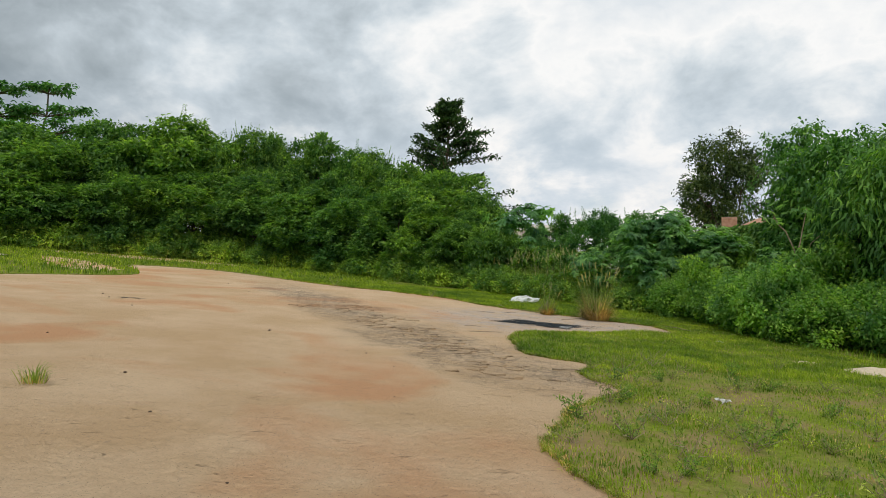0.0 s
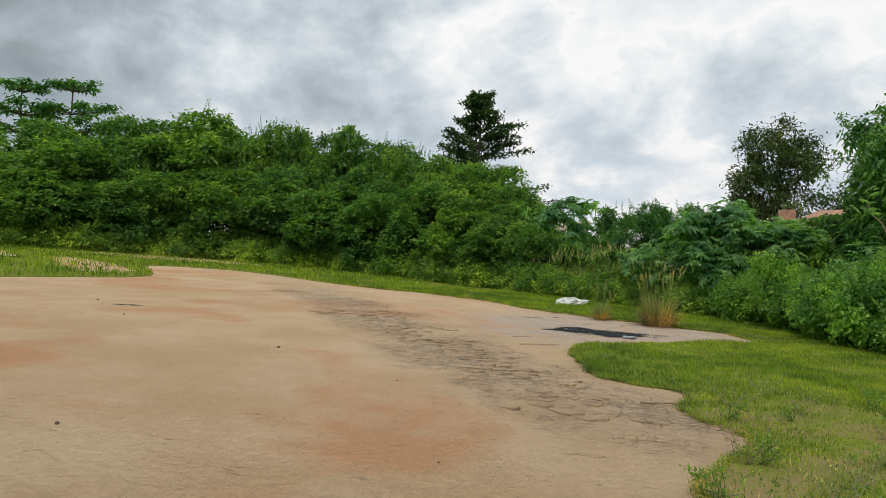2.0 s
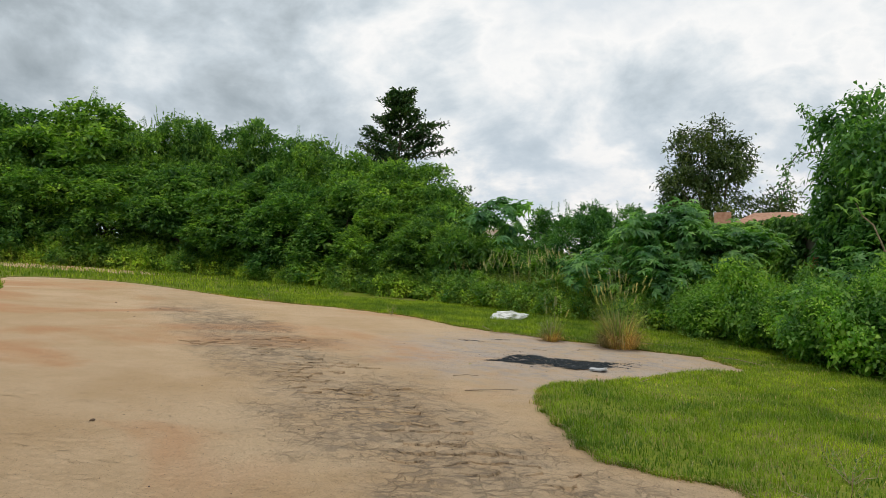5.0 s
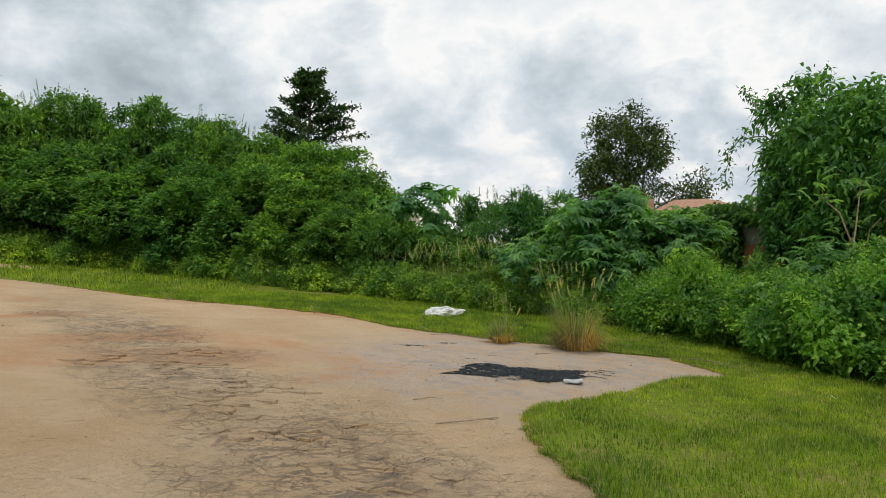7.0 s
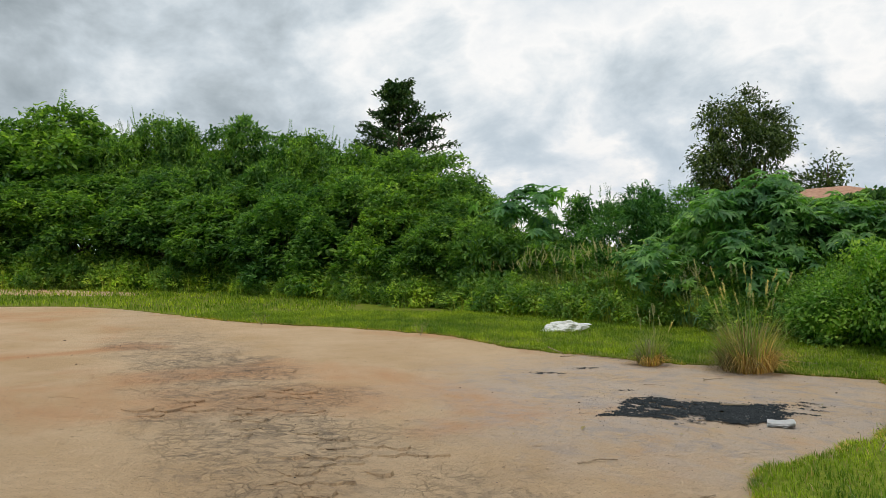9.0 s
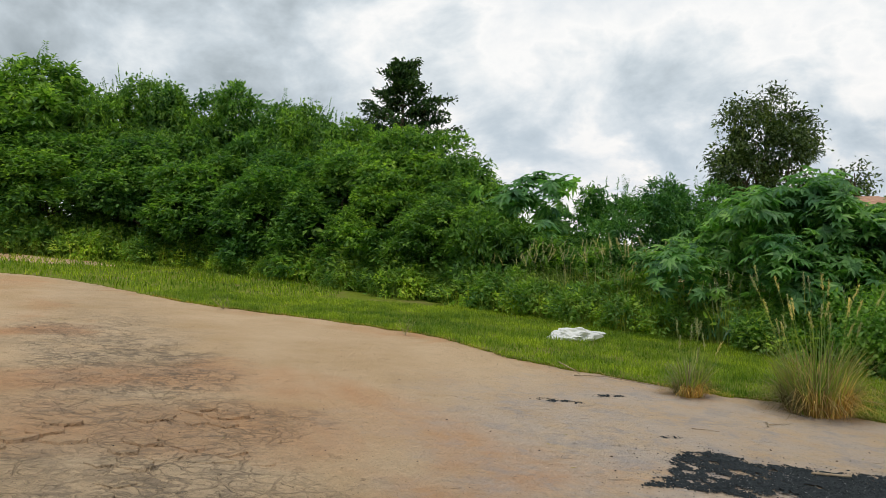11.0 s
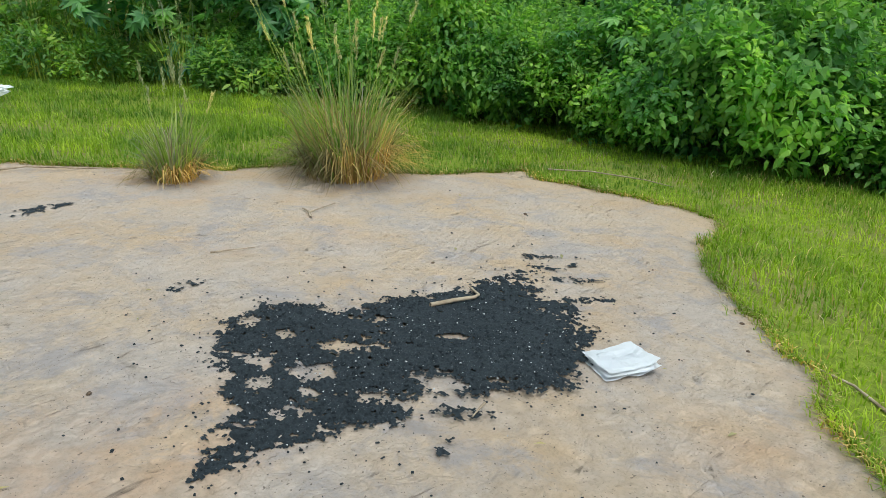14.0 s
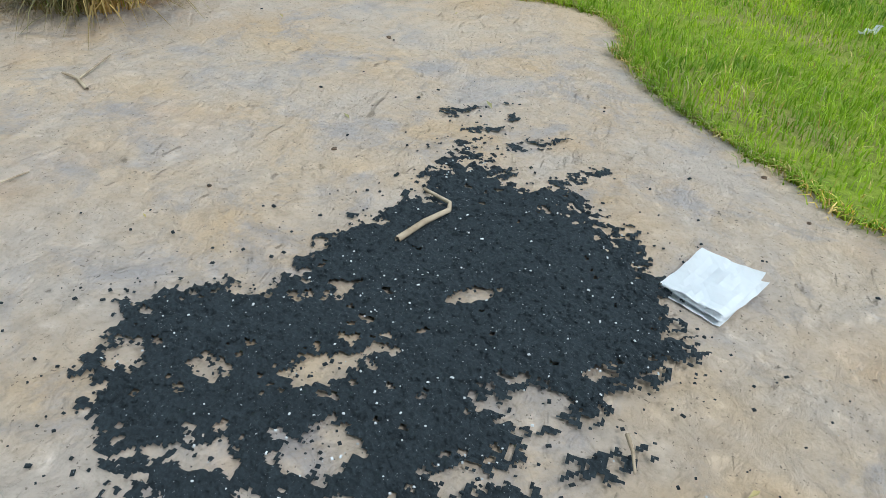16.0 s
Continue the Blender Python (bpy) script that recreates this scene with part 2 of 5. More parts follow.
SOIL, TURF = soil_material(), turf_material()
BARK = bark_material("bark", (0.06, 0.05, 0.035), (0.17, 0.14, 0.10))
TWIG = bark_material("dry_twig", (0.22, 0.16, 0.10), (0.46, 0.37, 0.26))
STEM = bark_material("green_stem", (0.08, 0.11, 0.04), (0.16, 0.20, 0.08))
LEAF_HEDGE = leaf_material("leaf_hedge", (0.076, 0.172, 0.046), (0.132, 0.275, 0.070), (0.232, 0.400, 0.102), 0.50)
LEAF_VINE = leaf_material("leaf_vine", (0.050, 0.140, 0.032), (0.100, 0.250, 0.058), (0.185, 0.360, 0.090), 0.42)
LEAF_DARK = leaf_material("leaf_dark", (0.016, 0.050, 0.020), (0.034, 0.085, 0.032), (0.065, 0.135, 0.048), 0.25)
LEAF_FERN = leaf_material("leaf_fern", (0.050, 0.150, 0.048), (0.098, 0.255, 0.080), (0.175, 0.370, 0.120), 0.42)
LEAF_OLIVE = leaf_material("leaf_olive", (0.028, 0.058, 0.022), (0.058, 0.105, 0.038), (0.105, 0.165, 0.062), 0.28)
LEAF_CASTOR = leaf_material("leaf_castor", (0.125, 0.270, 0.095), (0.215, 0.410, 0.150), (0.340, 0.550, 0.240), 0.52, 0.42)
LEAF_SHRUB = leaf_material("leaf_shrub", (0.124, 0.268, 0.060), (0.215, 0.405, 0.095), (0.350, 0.530, 0.158), 0.54, 0.45)
LEAF_HERB = leaf_material("leaf_herb", (0.145, 0.270, 0.050), (0.245, 0.410, 0.078), (0.39, 0.52, 0.13), 0.50)
GRASS = leaf_material("grass_blade", (0.132, 0.216, 0.016), (0.206, 0.312, 0.028), (0.318, 0.420, 0.066), 0.48, 0.5, 0.45)
GRASS_TALL = leaf_material("tall_grass", (0.19, 0.27, 0.05), (0.32, 0.41, 0.08), (0.50, 0.53, 0.18), 0.42)
STRAW = leaf_material("straw", (0.30, 0.21, 0.10), (0.47, 0.36, 0.19), (0.62, 0.52, 0.32), 0.3, 0.7)
DRY_BLADE = leaf_material("dry_blade", (0.17, 0.105, 0.04), (0.31, 0.21, 0.085), (0.46, 0.35, 0.16), 0.3, 0.7)
SEED = leaf_material("seed_head", (0.44, 0.40, 0.22), (0.56, 0.52, 0.30), (0.66, 0.62, 0.40), 0.35, 0.8)
def ash_material():
    s = Nodes("charred_ash")
    n = s.noise(90, 6, 0.75)
    col = s.ramp(n, (0.3, (0.009, 0.012, 0.014)), (0.6, (0.026, 0.034, 0.039)), (0.75, (0.068, 0.076, 0.082)))
    col = s.mix(s.ramp(s.noise(160, 2), (0.69, 0.0), (0.73, 0.8)), col, (0.42, 0.42, 0.42))
    s.bump(n, 0.9, 0.012)
    return s.set(col, 0.8, 0.25)


ASH = ash_material()
FLAKE = plain_material("white_ash", (0.40, 0.39, 0.38), (0.62, 0.61, 0.60), 40, 0.9, 0.3, 0.002)
PAPER = plain_material("paper", (0.82, 0.83, 0.84), (0.88, 0.88, 0.87), 9, 0.6, 0.3, 0.004)
PLASTIC = plain_material("plastic_sack", (0.68, 0.69, 0.68), (0.82, 0.82, 0.80), 14, 0.4, 0.7, 0.01)
SAND = plain_material("sand", (0.52, 0.43, 0.30), (0.66, 0.56, 0.41), 30, 0.95, 0.5, 0.01)
PLASTER = plain_material("weathered_plaster", (0.30, 0.25, 0.21), (0.48, 0.41, 0.34), 4, 0.9, 0.5, 0.01)
REDWALL = plain_material("red_render", (0.48, 0.17, 0.075), (0.62, 0.28, 0.14), 5, 0.9, 0.4, 0.01)
ROOFTILE = plain_material("roof_tile", (0.36, 0.19, 0.12), (0.52, 0.32, 0.22), 6, 0.85, 0.5, 0.02)
WHITEWALL = plain_material("white_render", (0.62, 0.62, 0.60), (0.78, 0.78, 0.76), 2, 0.85, 0.2, 0.01)
SHADE_GLASS = plain_material("dark_opening", (0.02, 0.02, 0.025), (0.05, 0.05, 0.05), 2, 0.3, 0.0, 0.01)
STEEL = plain_material("galvanised_steel", (0.25, 0.26, 0.27), (0.4, 0.41, 0.42), 8, 0.5, 0.1, 0.01)

# ---- mesh helpers ----


def ground_z(x, y):
    return -0.0671 * np.clip(x, -80, 60) + 0.0295 * np.clip(y, -30, 70)


def mesh_of(name, verts, faces, mat, smooth=False):
    """A mesh from an array of points and an array of faces that all have the same number of corners."""
    verts, faces = np.asarray(verts, np.float32), np.asarray(faces, np.int32)
    me = bpy.data.meshes.new(name)
    k = faces.shape[1]
    me.vertices.add(len(verts)), me.loops.add(faces.size), me.polygons.add(len(faces))
    me.vertices.foreach_set("co", verts.ravel())
    me.loops.foreach_set("vertex_index", faces.ravel())
    me.polygons.foreach_set("loop_start", np.arange(0, faces.size, k, dtype=np.int32))
    me.polygons.foreach_set("use_smooth", np.full(len(faces), smooth))
    me.update(calc_edges=True)
    me.materials.append(mat)
    return me


def child(name, me, parent, label=""):
    ob = new(name, me)
    ob.parent = parent
    return tagged(ob, label)


def part(name, bm, mat, parent, label=""):
    me = bpy.data.meshes.new(name)
    bm.to_mesh(me), bm.free()
    me.materials.append(mat)
    return child(name, me, parent, label)


def unit(v):
    return v / np.maximum(np.linalg.norm(v, axis=-1, keepdims=True), 1e-9)


def leaves(base, way, up, length, width, fold=0.25, droop=0.0, oval=False):
    """One folded leaf each: a lance-shaped quad, or an oval of six corners."""
    n = len(base)
    way = unit(way)
    side = unit(np.cross(way, up))
    top = np.cross(side, way)
    length, width = np.broadcast_to(length, n)[:, None], np.broadcast_to(width, n)[:, None]
    mid = base + way * length * 0.42 + top * width * fold
    tip = base + way * length - np.array([0, 0, 1.0]) * length * droop
    if oval:
        a = base + way * length * 0.24 + top * width * fold
        b = base + way * length * 0.66 + top * width * fold * 0.8 - np.array([0, 0, 1.0]) * length * droop * 0.5
        v = np.stack([base, a + side * width * 0.47, b + side * width * 0.36, tip, b - side * width * 0.36, a - side * width * 0.47], 1).reshape(-1, 3)
        return v, np.arange(6 * n).reshape(-1, 6)
    v = np.stack([base, mid + side * width / 2, tip, mid - side * width / 2], 1).reshape(-1, 3)
    return v, np.arange(4 * n).reshape(-1, 4)


def blades(base, lean, height, width, bend):
    """Grass blades: a strip of two quads that narrows and bends over; lean is a flat direction."""
    n = len(base)
    lean = unit(lean)
    side = np.stack([-lean[:, 1], lean[:, 0], np.zeros(n)], 1)
    spin = np.random.default_rng(n).uniform(-0.8, 0.8, (n, 1))
    side = side * np.cos(spin) + lean * np.sin(spin)
    h, w, b = (np.broadcast_to(a, n)[:, None] for a in (height, width, bend))
    z = np.array([0, 0, 1.0])
    p1 = base + z * h * 0.55 + lean * h * b * 0.3
    p2 = base + z * h * (1 - 0.35 * b) + lean * h * b
    v = np.stack([base - side * w / 2, base + side * w / 2, p1 + side * w * 0.42, p1 - side * w * 0.42, p2 + side * w * 0.06, p2 - side * w * 0.06], 1).reshape(-1, 3)
    i = np.arange(n)[:, None] * 6
    f = np.concatenate([i + np.array([0, 1, 2, 3]), i + np.array([3, 2, 4, 5])], 0)
    return v, f


def joined(*pieces):
    vs, fs, k = [], [], 0
    for v, f in pieces:
        vs.append(v), fs.append(f + k)
        k += len(v)
    return np.concatenate(vs), np.concatenate(fs)


def tube(points, radii, sides=7):
    """A tapered tube along a line of points."""
    points = np.asarray(points, float)
    t = unit(np.gradient(points, axis=0))
    ref = np.where(np.abs(t[:, 2:3]) > 0.9, np.array([1.0, 0, 0]), np.array([0, 0, 1.0]))
    a = unit(np.cross(t, ref))
    b = np.cross(t, a)
    ang = np.arange(sides) * 2 * np.pi / sides
    r = np.asarray(radii, float)[:, None, None]
    ring = points[:, None] + r * (a[:, None] * np.cos(ang)[None, :, None] + b[:, None] * np.sin(ang)[None, :, None])
    n = len(points)
    f = [(i * sides + j, i * sides + (j + 1) % sides, (i + 1) * sides + (j + 1) % sides, (i + 1) * sides + j) for i in range(n - 1) for j in range(sides)]
    return ring.reshape(-1, 3), np.array(f)


def crooked(rng, a, b, steps=5, wobble=0.06):
    a, b = np.asarray(a, float), np.asarray(b, float)
    s = np.linspace(0, 1, steps)[:, None]
    p = a + (b - a) * s
    return p + rng.normal(0, wobble, p.shape) * np.linalg.norm(b - a) * np.sin(np.pi * s)


def clumps(rng, blobs, count, per, spread, shell=(0.72, 1.06), up_bias=0.25):
    """Leaf places round the surfaces of some ellipsoids, gathered in clumps. Gives the places and the ways out."""
    blobs = np.asarray(blobs, float)
    area = (blobs[:, 3] * blobs[:, 4] + blobs[:, 3] * blobs[:, 5] + blobs[:, 4] * blobs[:, 5])
    which = rng.choice(len(blobs), count, p=area / area.sum())
    d = rng.normal(0, 1, (count, 3))
    d[:, 2] += up_bias
    d = unit(d)
    r = rng.uniform(shell[0], shell[1], (count, 1)) * (1 + 0.12 * np.sin(d[:, :1] * 9 + which[:, None]) * np.cos(d[:, 2:] * 7))
    c = blobs[which, :3] + d * r * blobs[which, 3:]
    # drop those deep inside another ellipsoid
    inside = np.zeros(count, bool)
    for b in blobs:
        inside |= (((c - b[:3]) / b[3:]) ** 2).sum(1) < 0.45
    keep = ~inside
    c, d = c[keep], d[keep]
    p = np.repeat(c, per, 0) + rng.normal(0, spread, (len(c) * per, 3))
    return p, np.repeat(d, per, 0)


def lumps(rng, blobs, count, low, high, squash=0.8):
    """Many small ellipsoids over the surfaces of large ones, so that a crown has bright tops and dark hollows."""
    c, d = clumps(rng, blobs, count, 1, 0.05, (0.82, 1.05), 0.3)
    r = rng.uniform(low, high, (len(c), 1))
    return np.concatenate([c, r, r, r * squash], 1)


def crown_mesh(name, rng, blobs, count, per, spread, length, width, mat, droop=0.3, shell=(0.72, 1.06), out=0.6, floor=0.03, up_bias=0.25, oval=False):
    p, d = clumps(rng, blobs, count, per, spread, shell, up_bias)
    keep = p[:, 2] > floor
    p, d = p[keep], d[keep]
    n = len(p)
    way = d * out + rng.normal(0, 0.65, (n, 3)) - np.array([0, 0, droop])
    up = d * 0.5 + np.array([0, 0, 0.8]) + rng.normal(0, 0.35, (n, 3))
    v, f = leaves(p, way, up, length * rng.uniform(0.6, 1.25, n), width * rng.uniform(0.7, 1.2, n), 0.2, droop * 0.3, oval)
    return mesh_of(name, v, f, mat)


def sprays(rng, roots, ways, length, per, leaf, slim):
    """Thin leafy shoots: leaves in two ranks along a line that starts at a root and bends over."""
    m = len(roots)
    ways = unit(ways)
    reach = length * rng.uniform(0.5, 1.3, m)
    t = np.tile(np.linspace(0.12, 1.0, per), m)
    k = np.repeat(np.arange(m), per)
    p = roots[k] + ways[k] * (t * reach[k])[:, None]
    p[:, 2] -= 0.22 * t * t * reach[k] * (1 - np.abs(ways[k, 2]) * 0.5)
    side = unit(np.cross(ways[k], rng.normal(0, 1, (m, 3))[k])) * np.where(np.arange(len(k)) % 2, 1, -1)[:, None]
    way = side + ways[k] * 0.6 + rng.normal(0, 0.25, (len(k), 3))
    size = leaf * rng.uniform(0.7, 1.2, len(k)) * (1.1 - 0.5 * t)
    return leaves(p, way, np.array([0, 0, 1.0]) + rng.normal(0, 0.35, (len(k), 3)), size, size * slim, 0.2, 0.1)


def wood_mesh(name, rng, height, radius, blobs, mat, base=(0, 0)):
    """Trunk and limbs that reach into the middle of each ellipsoid."""
    fork = np.array([base[0], base[1], height * 0.35])
    pieces = [tube(crooked(rng, (base[0], base[1], -0.15), fork), np.linspace(radius, radius * 0.75, 5))]
    for b in blobs:
        pieces.append(tube(crooked(rng, fork, b[:3], 6), np.linspace(radius * 0.6, radius * 0.12, 6), 5))
    return mesh_of(name, *joined(*pieces), mat, True)


def tree(name, blobs, crown, label, category, group="", trunk_radius=0.12, bark=None, seed=1):
    rng = np.random.default_rng(seed)
    root = tagged(new(name), label, category, group)
    top = max(b[2] for b in blobs)
    child("trunk", wood_mesh("trunk", rng, top, trunk_radius, blobs, bark or BARK), root)
    for part_name, me in crown:
        child(part_name, me, root)
    return root


def stand(ob, x, y, turn=0.0, size=(1, 1, 1), sink=0.0):
    m = Matrix.Translation((x, y, float(ground_z(x, y)) - sink)) @ Matrix.Rotation(radians(turn), 4, "Z") @ Matrix.Diagonal((*size, 1))
    ob.matrix_basis = m
    return ob


def again(ob, x, y, turn=0.0, size=(1, 1, 1), sink=0.0):
    m = Matrix.Translation((x, y, float(ground_z(x, y)) - sink)) @ Matrix.Rotation(radians(turn), 4, "Z") @ Matrix.Diagonal((*size, 1))
    keep = ob.scale.copy()
    ob.scale = (1, 1, 1)
    made = copy_thing(ob, m)
    ob.scale = keep
    return made


def in_polygon(x, y, poly):
    inside = np.zeros(len(x), bool)
    j = len(poly) - 1
    for i in range(len(poly)):
        (xi, yi), (xj, yj) = poly[i], poly[j]
        cross = ((yi > y) != (yj > y)) & (x < (xj - xi) * (y - yi) / (yj - yi + 1e-12) + xi)
        inside ^= cross
        j = i
    return inside


def edge_distance(x, y, poly):
    best = np.full(len(x), 1e9)
    for i in range(len(poly)):
        a, b = np.array(poly[i - 1]), np.array(poly[i])
        ab = b - a
        t = np.clip(((x - a[0]) * ab[0] + (y - a[1]) * ab[1]) / max(ab @ ab, 1e-9), 0, 1)
        best = np.minimum(best, np.hypot(x - a[0] - t * ab[0], y - a[1] - t * ab[1]))
    return best


def soft_noise(x, y, scale, seed=0.0):
    return np.array([noise.fractal(Vector((a * scale, b * scale, seed)), 1.0, 2.0, 4) for a, b in zip(x, y)])


# ---- ground: one sheet of bare earth, with turf lying on it ----
def lines(lo, hi, step, far):
    near = list(np.arange(lo, hi + 1e-6, step))
    out, d, p = [], step, hi
    while p < far:
        d *= 1.35
        p += d
        out.append(p)
    back, d, p = [], step, lo
    while p > -far:
        d *= 1.35
        p -= d
        back.append(p)
    return np.array(back[::-1] + near + out)


def build_ground():
    xs, ys = lines(-9, 4, 0.05, 1500), lines(-16, 8, 0.06, 1500)
    gx, gy = np.meshgrid(xs, ys)
    x, y = gx.ravel(), gy.ravel()
    z = ground_z(x, y)
    near = (x > -12) & (x < 7) & (y > -20) & (y < 11)
    rough = np.zeros(len(x))
    rough[near] = soft_noise(x[near], y[near], 0.7) * 0.016 + soft_noise(x[near], y[near], 4.0, 5.0) * 0.006
    nx, ny = len(xs), len(ys)
    i = np.arange(nx * ny).reshape(ny, nx)
    f = np.stack([i[:-1, :-1], i[:-1, 1:], i[1:, 1:], i[1:, :-1]], -1).reshape(-1, 4)
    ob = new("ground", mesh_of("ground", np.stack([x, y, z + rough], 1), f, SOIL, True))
    return tagged(ob, "bare sandy tan earth yard with grey cracked silt", "ground", kind="structure")


GROUND = build_ground()

# the line where the turf meets the bare earth, and the turf's far bounds
EDGE = [(-80, -14), (-40, -9), (-22, -3.5), (-15.9, 0.6), (-15.1, 3.9), (-13.5, 8.2), (-16.4, 14.7), (-14.6, 16.5), (-12, 15.6), (-8, 11.7),
        (-5.4, 10.2), (-2.9, 8.6), (-2.15, 7.35), (-1.6, 6.2), (-0.8, 5.42), (-0.2, 4.88), (0.65, 4.12), (1.28, 3.95), (1.95, 3.1), (2.97, 2.62),
        (2.8, 2.27), (2.95, 1.45), (2.8, 0.6), (2.1, 0.36), (1.48, 0.05), (0.8, -0.58), (0.22, -1.0), (-0.3, -1.35), (-1.0, -1.86), (-1.38, -2.5),
        (-1.54, -3.4), (-1.53, -4.5), (-1.46, -5.4), (-1.05, -5.9), (-0.68, -6.15), (-0.6, -6.5), (-0.9, -7.2), (-0.75, -8.0), (-0.7, -8.5), (-1.42, -9.6),
        (-1.75, -10.5), (-1.95, -11.4), (-1.93, -12.0), (-1.7, -12.6), (-1.55, -14.5), (-1.3, -18), (0, -29)]
FAR = [(58, -29), (58, 68), (-78, 68)]


def frayed(points, step, amount, closed=False):
    rng = np.random.default_rng(5)
    out = []
    for i in range(len(points) - 1):
        a, b = np.array(points[i], float), np.array(points[i + 1], float)
        p0 = np.array(points[max(i - 1, 0)], float)
        p3 = np.array(points[min(i + 2, len(points) - 1)], float)
        n = max(2, int(np.linalg.norm(b - a) / step)) if np.linalg.norm(b - a) < 12 else 6
        for s in np.arange(n) / n:
            q = 0.5 * (2 * a + (b - p0) * s + (2 * p0 - 5 * a + 4 * b - p3) * s * s + (3 * a - p0 - 3 * b + p3) * s ** 3)
            w = noise.noise(Vector((q[0] * 1.9, q[1] * 1.9, 0))) * amount + noise.noise(Vector((q[0] * 6, q[1] * 6, 3))) * amount * 0.8 + noise.noise(Vector((q[0] * 19, q[1] * 19, 5))) * amount * 0.5
            t = unit(b - a)
            out.append((q + np.array([-t[1], t[0]]) * (w + rng.normal(0, amount * 0.12))).tolist())
    out.append(list(points[-1]))
    return out


LAWN_EDGE = frayed(EDGE, 0.05, 0.085)
LAWN = LAWN_EDGE + FAR


def build_lawn():
    bm = bmesh.new()
    n = len(LAWN)
    top = [bm.verts.new((x, y, float(ground_z(x, y)) + 0.016)) for x, y in LAWN]
    low = [bm.verts.new((x, y, float(ground_z(x, y)) - 0.03)) for x, y in LAWN]
    edges = [bm.edges.new((top[i], top[(i + 1) % n])) for i in range(n)]
    bmesh.ops.triangle_fill(bm, use_beauty=True, edges=edges, normal=(0, 0, 1))
    for i in range(n):
        bm.faces.new((low[i], low[(i + 1) % n], top[(i + 1) % n], top[i]))
    me = bpy.data.meshes.new("lawn")
    bm.to_mesh(me), bm.free()
    me.materials.append(TURF)
    return tagged(new("lawn", me), "green turf with a ragged edge on bare earth", "grass", kind="structure")


build_lawn()
BARE = [(-27, 27), (-22, 28.5), (-15.5, 26), (-14, 23.2), (-19, 22.5), (-25, 24)]


PATCHES = [BARE, [(-26.0, 17.8), (-26.4, 20.0), (-24.5, 18.1), (-22.3, 14.5), (-22.9, 13.7)], [(-20.5, 14.5), (-21.2, 17.0), (-19.5, 16.2), (-15.9, 12.0), (-14.6, 9.2), (-15.2, 8.3), (-16.6, 9.2)]]


def bare_patch(poly):
    """A trodden patch of earth that lies bare within the turf."""
    loop = frayed(poly + poly[:1], 0.3, 0.3)[:-1]
    bm = bmesh.new()
    ring = [bm.verts.new((x, y, float(ground_z(x, y)) + 0.024)) for x, y in loop]
    edges = [bm.edges.new((ring[i], ring[(i + 1) % len(ring)])) for i in range(len(ring))]
    bmesh.ops.triangle_fill(bm, use_beauty=True, edges=edges, normal=(0, 0, 1))
    me = bpy.data.meshes.new("ground_patch")
    bm.to_mesh(me), bm.free()
    me.materials.append(SOIL)
    return tagged(new("ground_patch", me), "trodden bare earth patch within the far turf", "ground", kind="structure")


for poly in PATCHES:
    bare_patch(poly)


def scatter_grass(name, x0, x1, y0, y1, per, height, width, mat, seed, label, skip=()):
    rng = np.random.default_rng(seed)
    n = int((x1 - x0) * (y1 - y0) * per)
    x, y = rng.uniform(x0, x1, n), rng.uniform(y0, y1, n)
    keep = in_polygon(x + rng.normal(0, 0.025, n), y + rng.normal(0, 0.025, n), LAWN)
    for a0, a1, b0, b1 in skip:
        keep &= ~((x > a0) & (x < a1) & (y > b0) & (y < b1))
    for poly in PATCHES:
        keep &= ~(in_polygon(x, y, poly) & (rng.random(n) < 0.5))
    x, y = x[keep], y[keep]
    d = edge_distance(x, y, LAWN_EDGE)
    thick = np.array([noise.noise(Vector((a * 0.8, b * 0.8, 9))) for a, b in zip(x, y)])
    weedy = ((x > -2.2) & (x < 5) & (y < -6.3)) * np.clip(0.28 + 1.3 * np.array([noise.noise(Vector((a * 1.3, b * 1.3, 4))) for a, b in zip(x, y)]), 0, 0.75)
    keep = (rng.random(len(x)) < np.clip(0.75 - weedy + 0.6 * thick + np.exp(-d / 0.15) * 0.3, 0.2, 1))
    x, y, thick = x[keep], y[keep], thick[keep]
    n = len(x)
    ang = rng.uniform(0, 2 * np.pi, n)
    h = height * rng.uniform(0.5, 1.3, n) * (1 + 0.5 * thick) * np.where((x > -2.2) & (x < 5) & (y < -6.3), 0.62, 1.0)
    v, f = blades(np.stack([x, y, ground_z(x, y) + 0.015], 1), np.stack([np.cos(ang), np.sin(ang), np.zeros(n)], 1), h, width * rng.uniform(0.7, 1.3, n), rng.uniform(0.15, 0.8, n))
    return tagged(new(name, mesh_of(name, v, f, mat)), label, "grass", kind="stuff")


NEAR = (-2, 5.6, -16.5, 5)
scatter_grass("grass", *NEAR, 1500, 0.068, 0.0075, GRASS, 11, "short bright green grass growing on the turf")
scatter_grass("dry_grass", *NEAR, 110, 0.07, 0.006, STRAW, 16, "dry straw-coloured blades among the green grass")
scatter_grass("dry_grass", -1.9, 3.4, -15, -6.5, 150, 0.06, 0.006, STRAW, 17, "dry straw-coloured grass in the weedy corner")
scatter_grass("grass", -9, 6, 3, 15, 800, 0.10, 0.010, GRASS, 12, "short green grass strip before the hedge", skip=[NEAR])
scatter_grass("grass", -42, -5, 0, 31, 60, 0.17, 0.028, GRASS, 13, "green grass on the far turf by the hedge", skip=[(-9, 6, 3, 15)])
scatter_grass("grass", 5.6, 16, -18, 0, 130, 0.12, 0.016, GRASS, 14, "green grass beside the shrubs", skip=[NEAR])

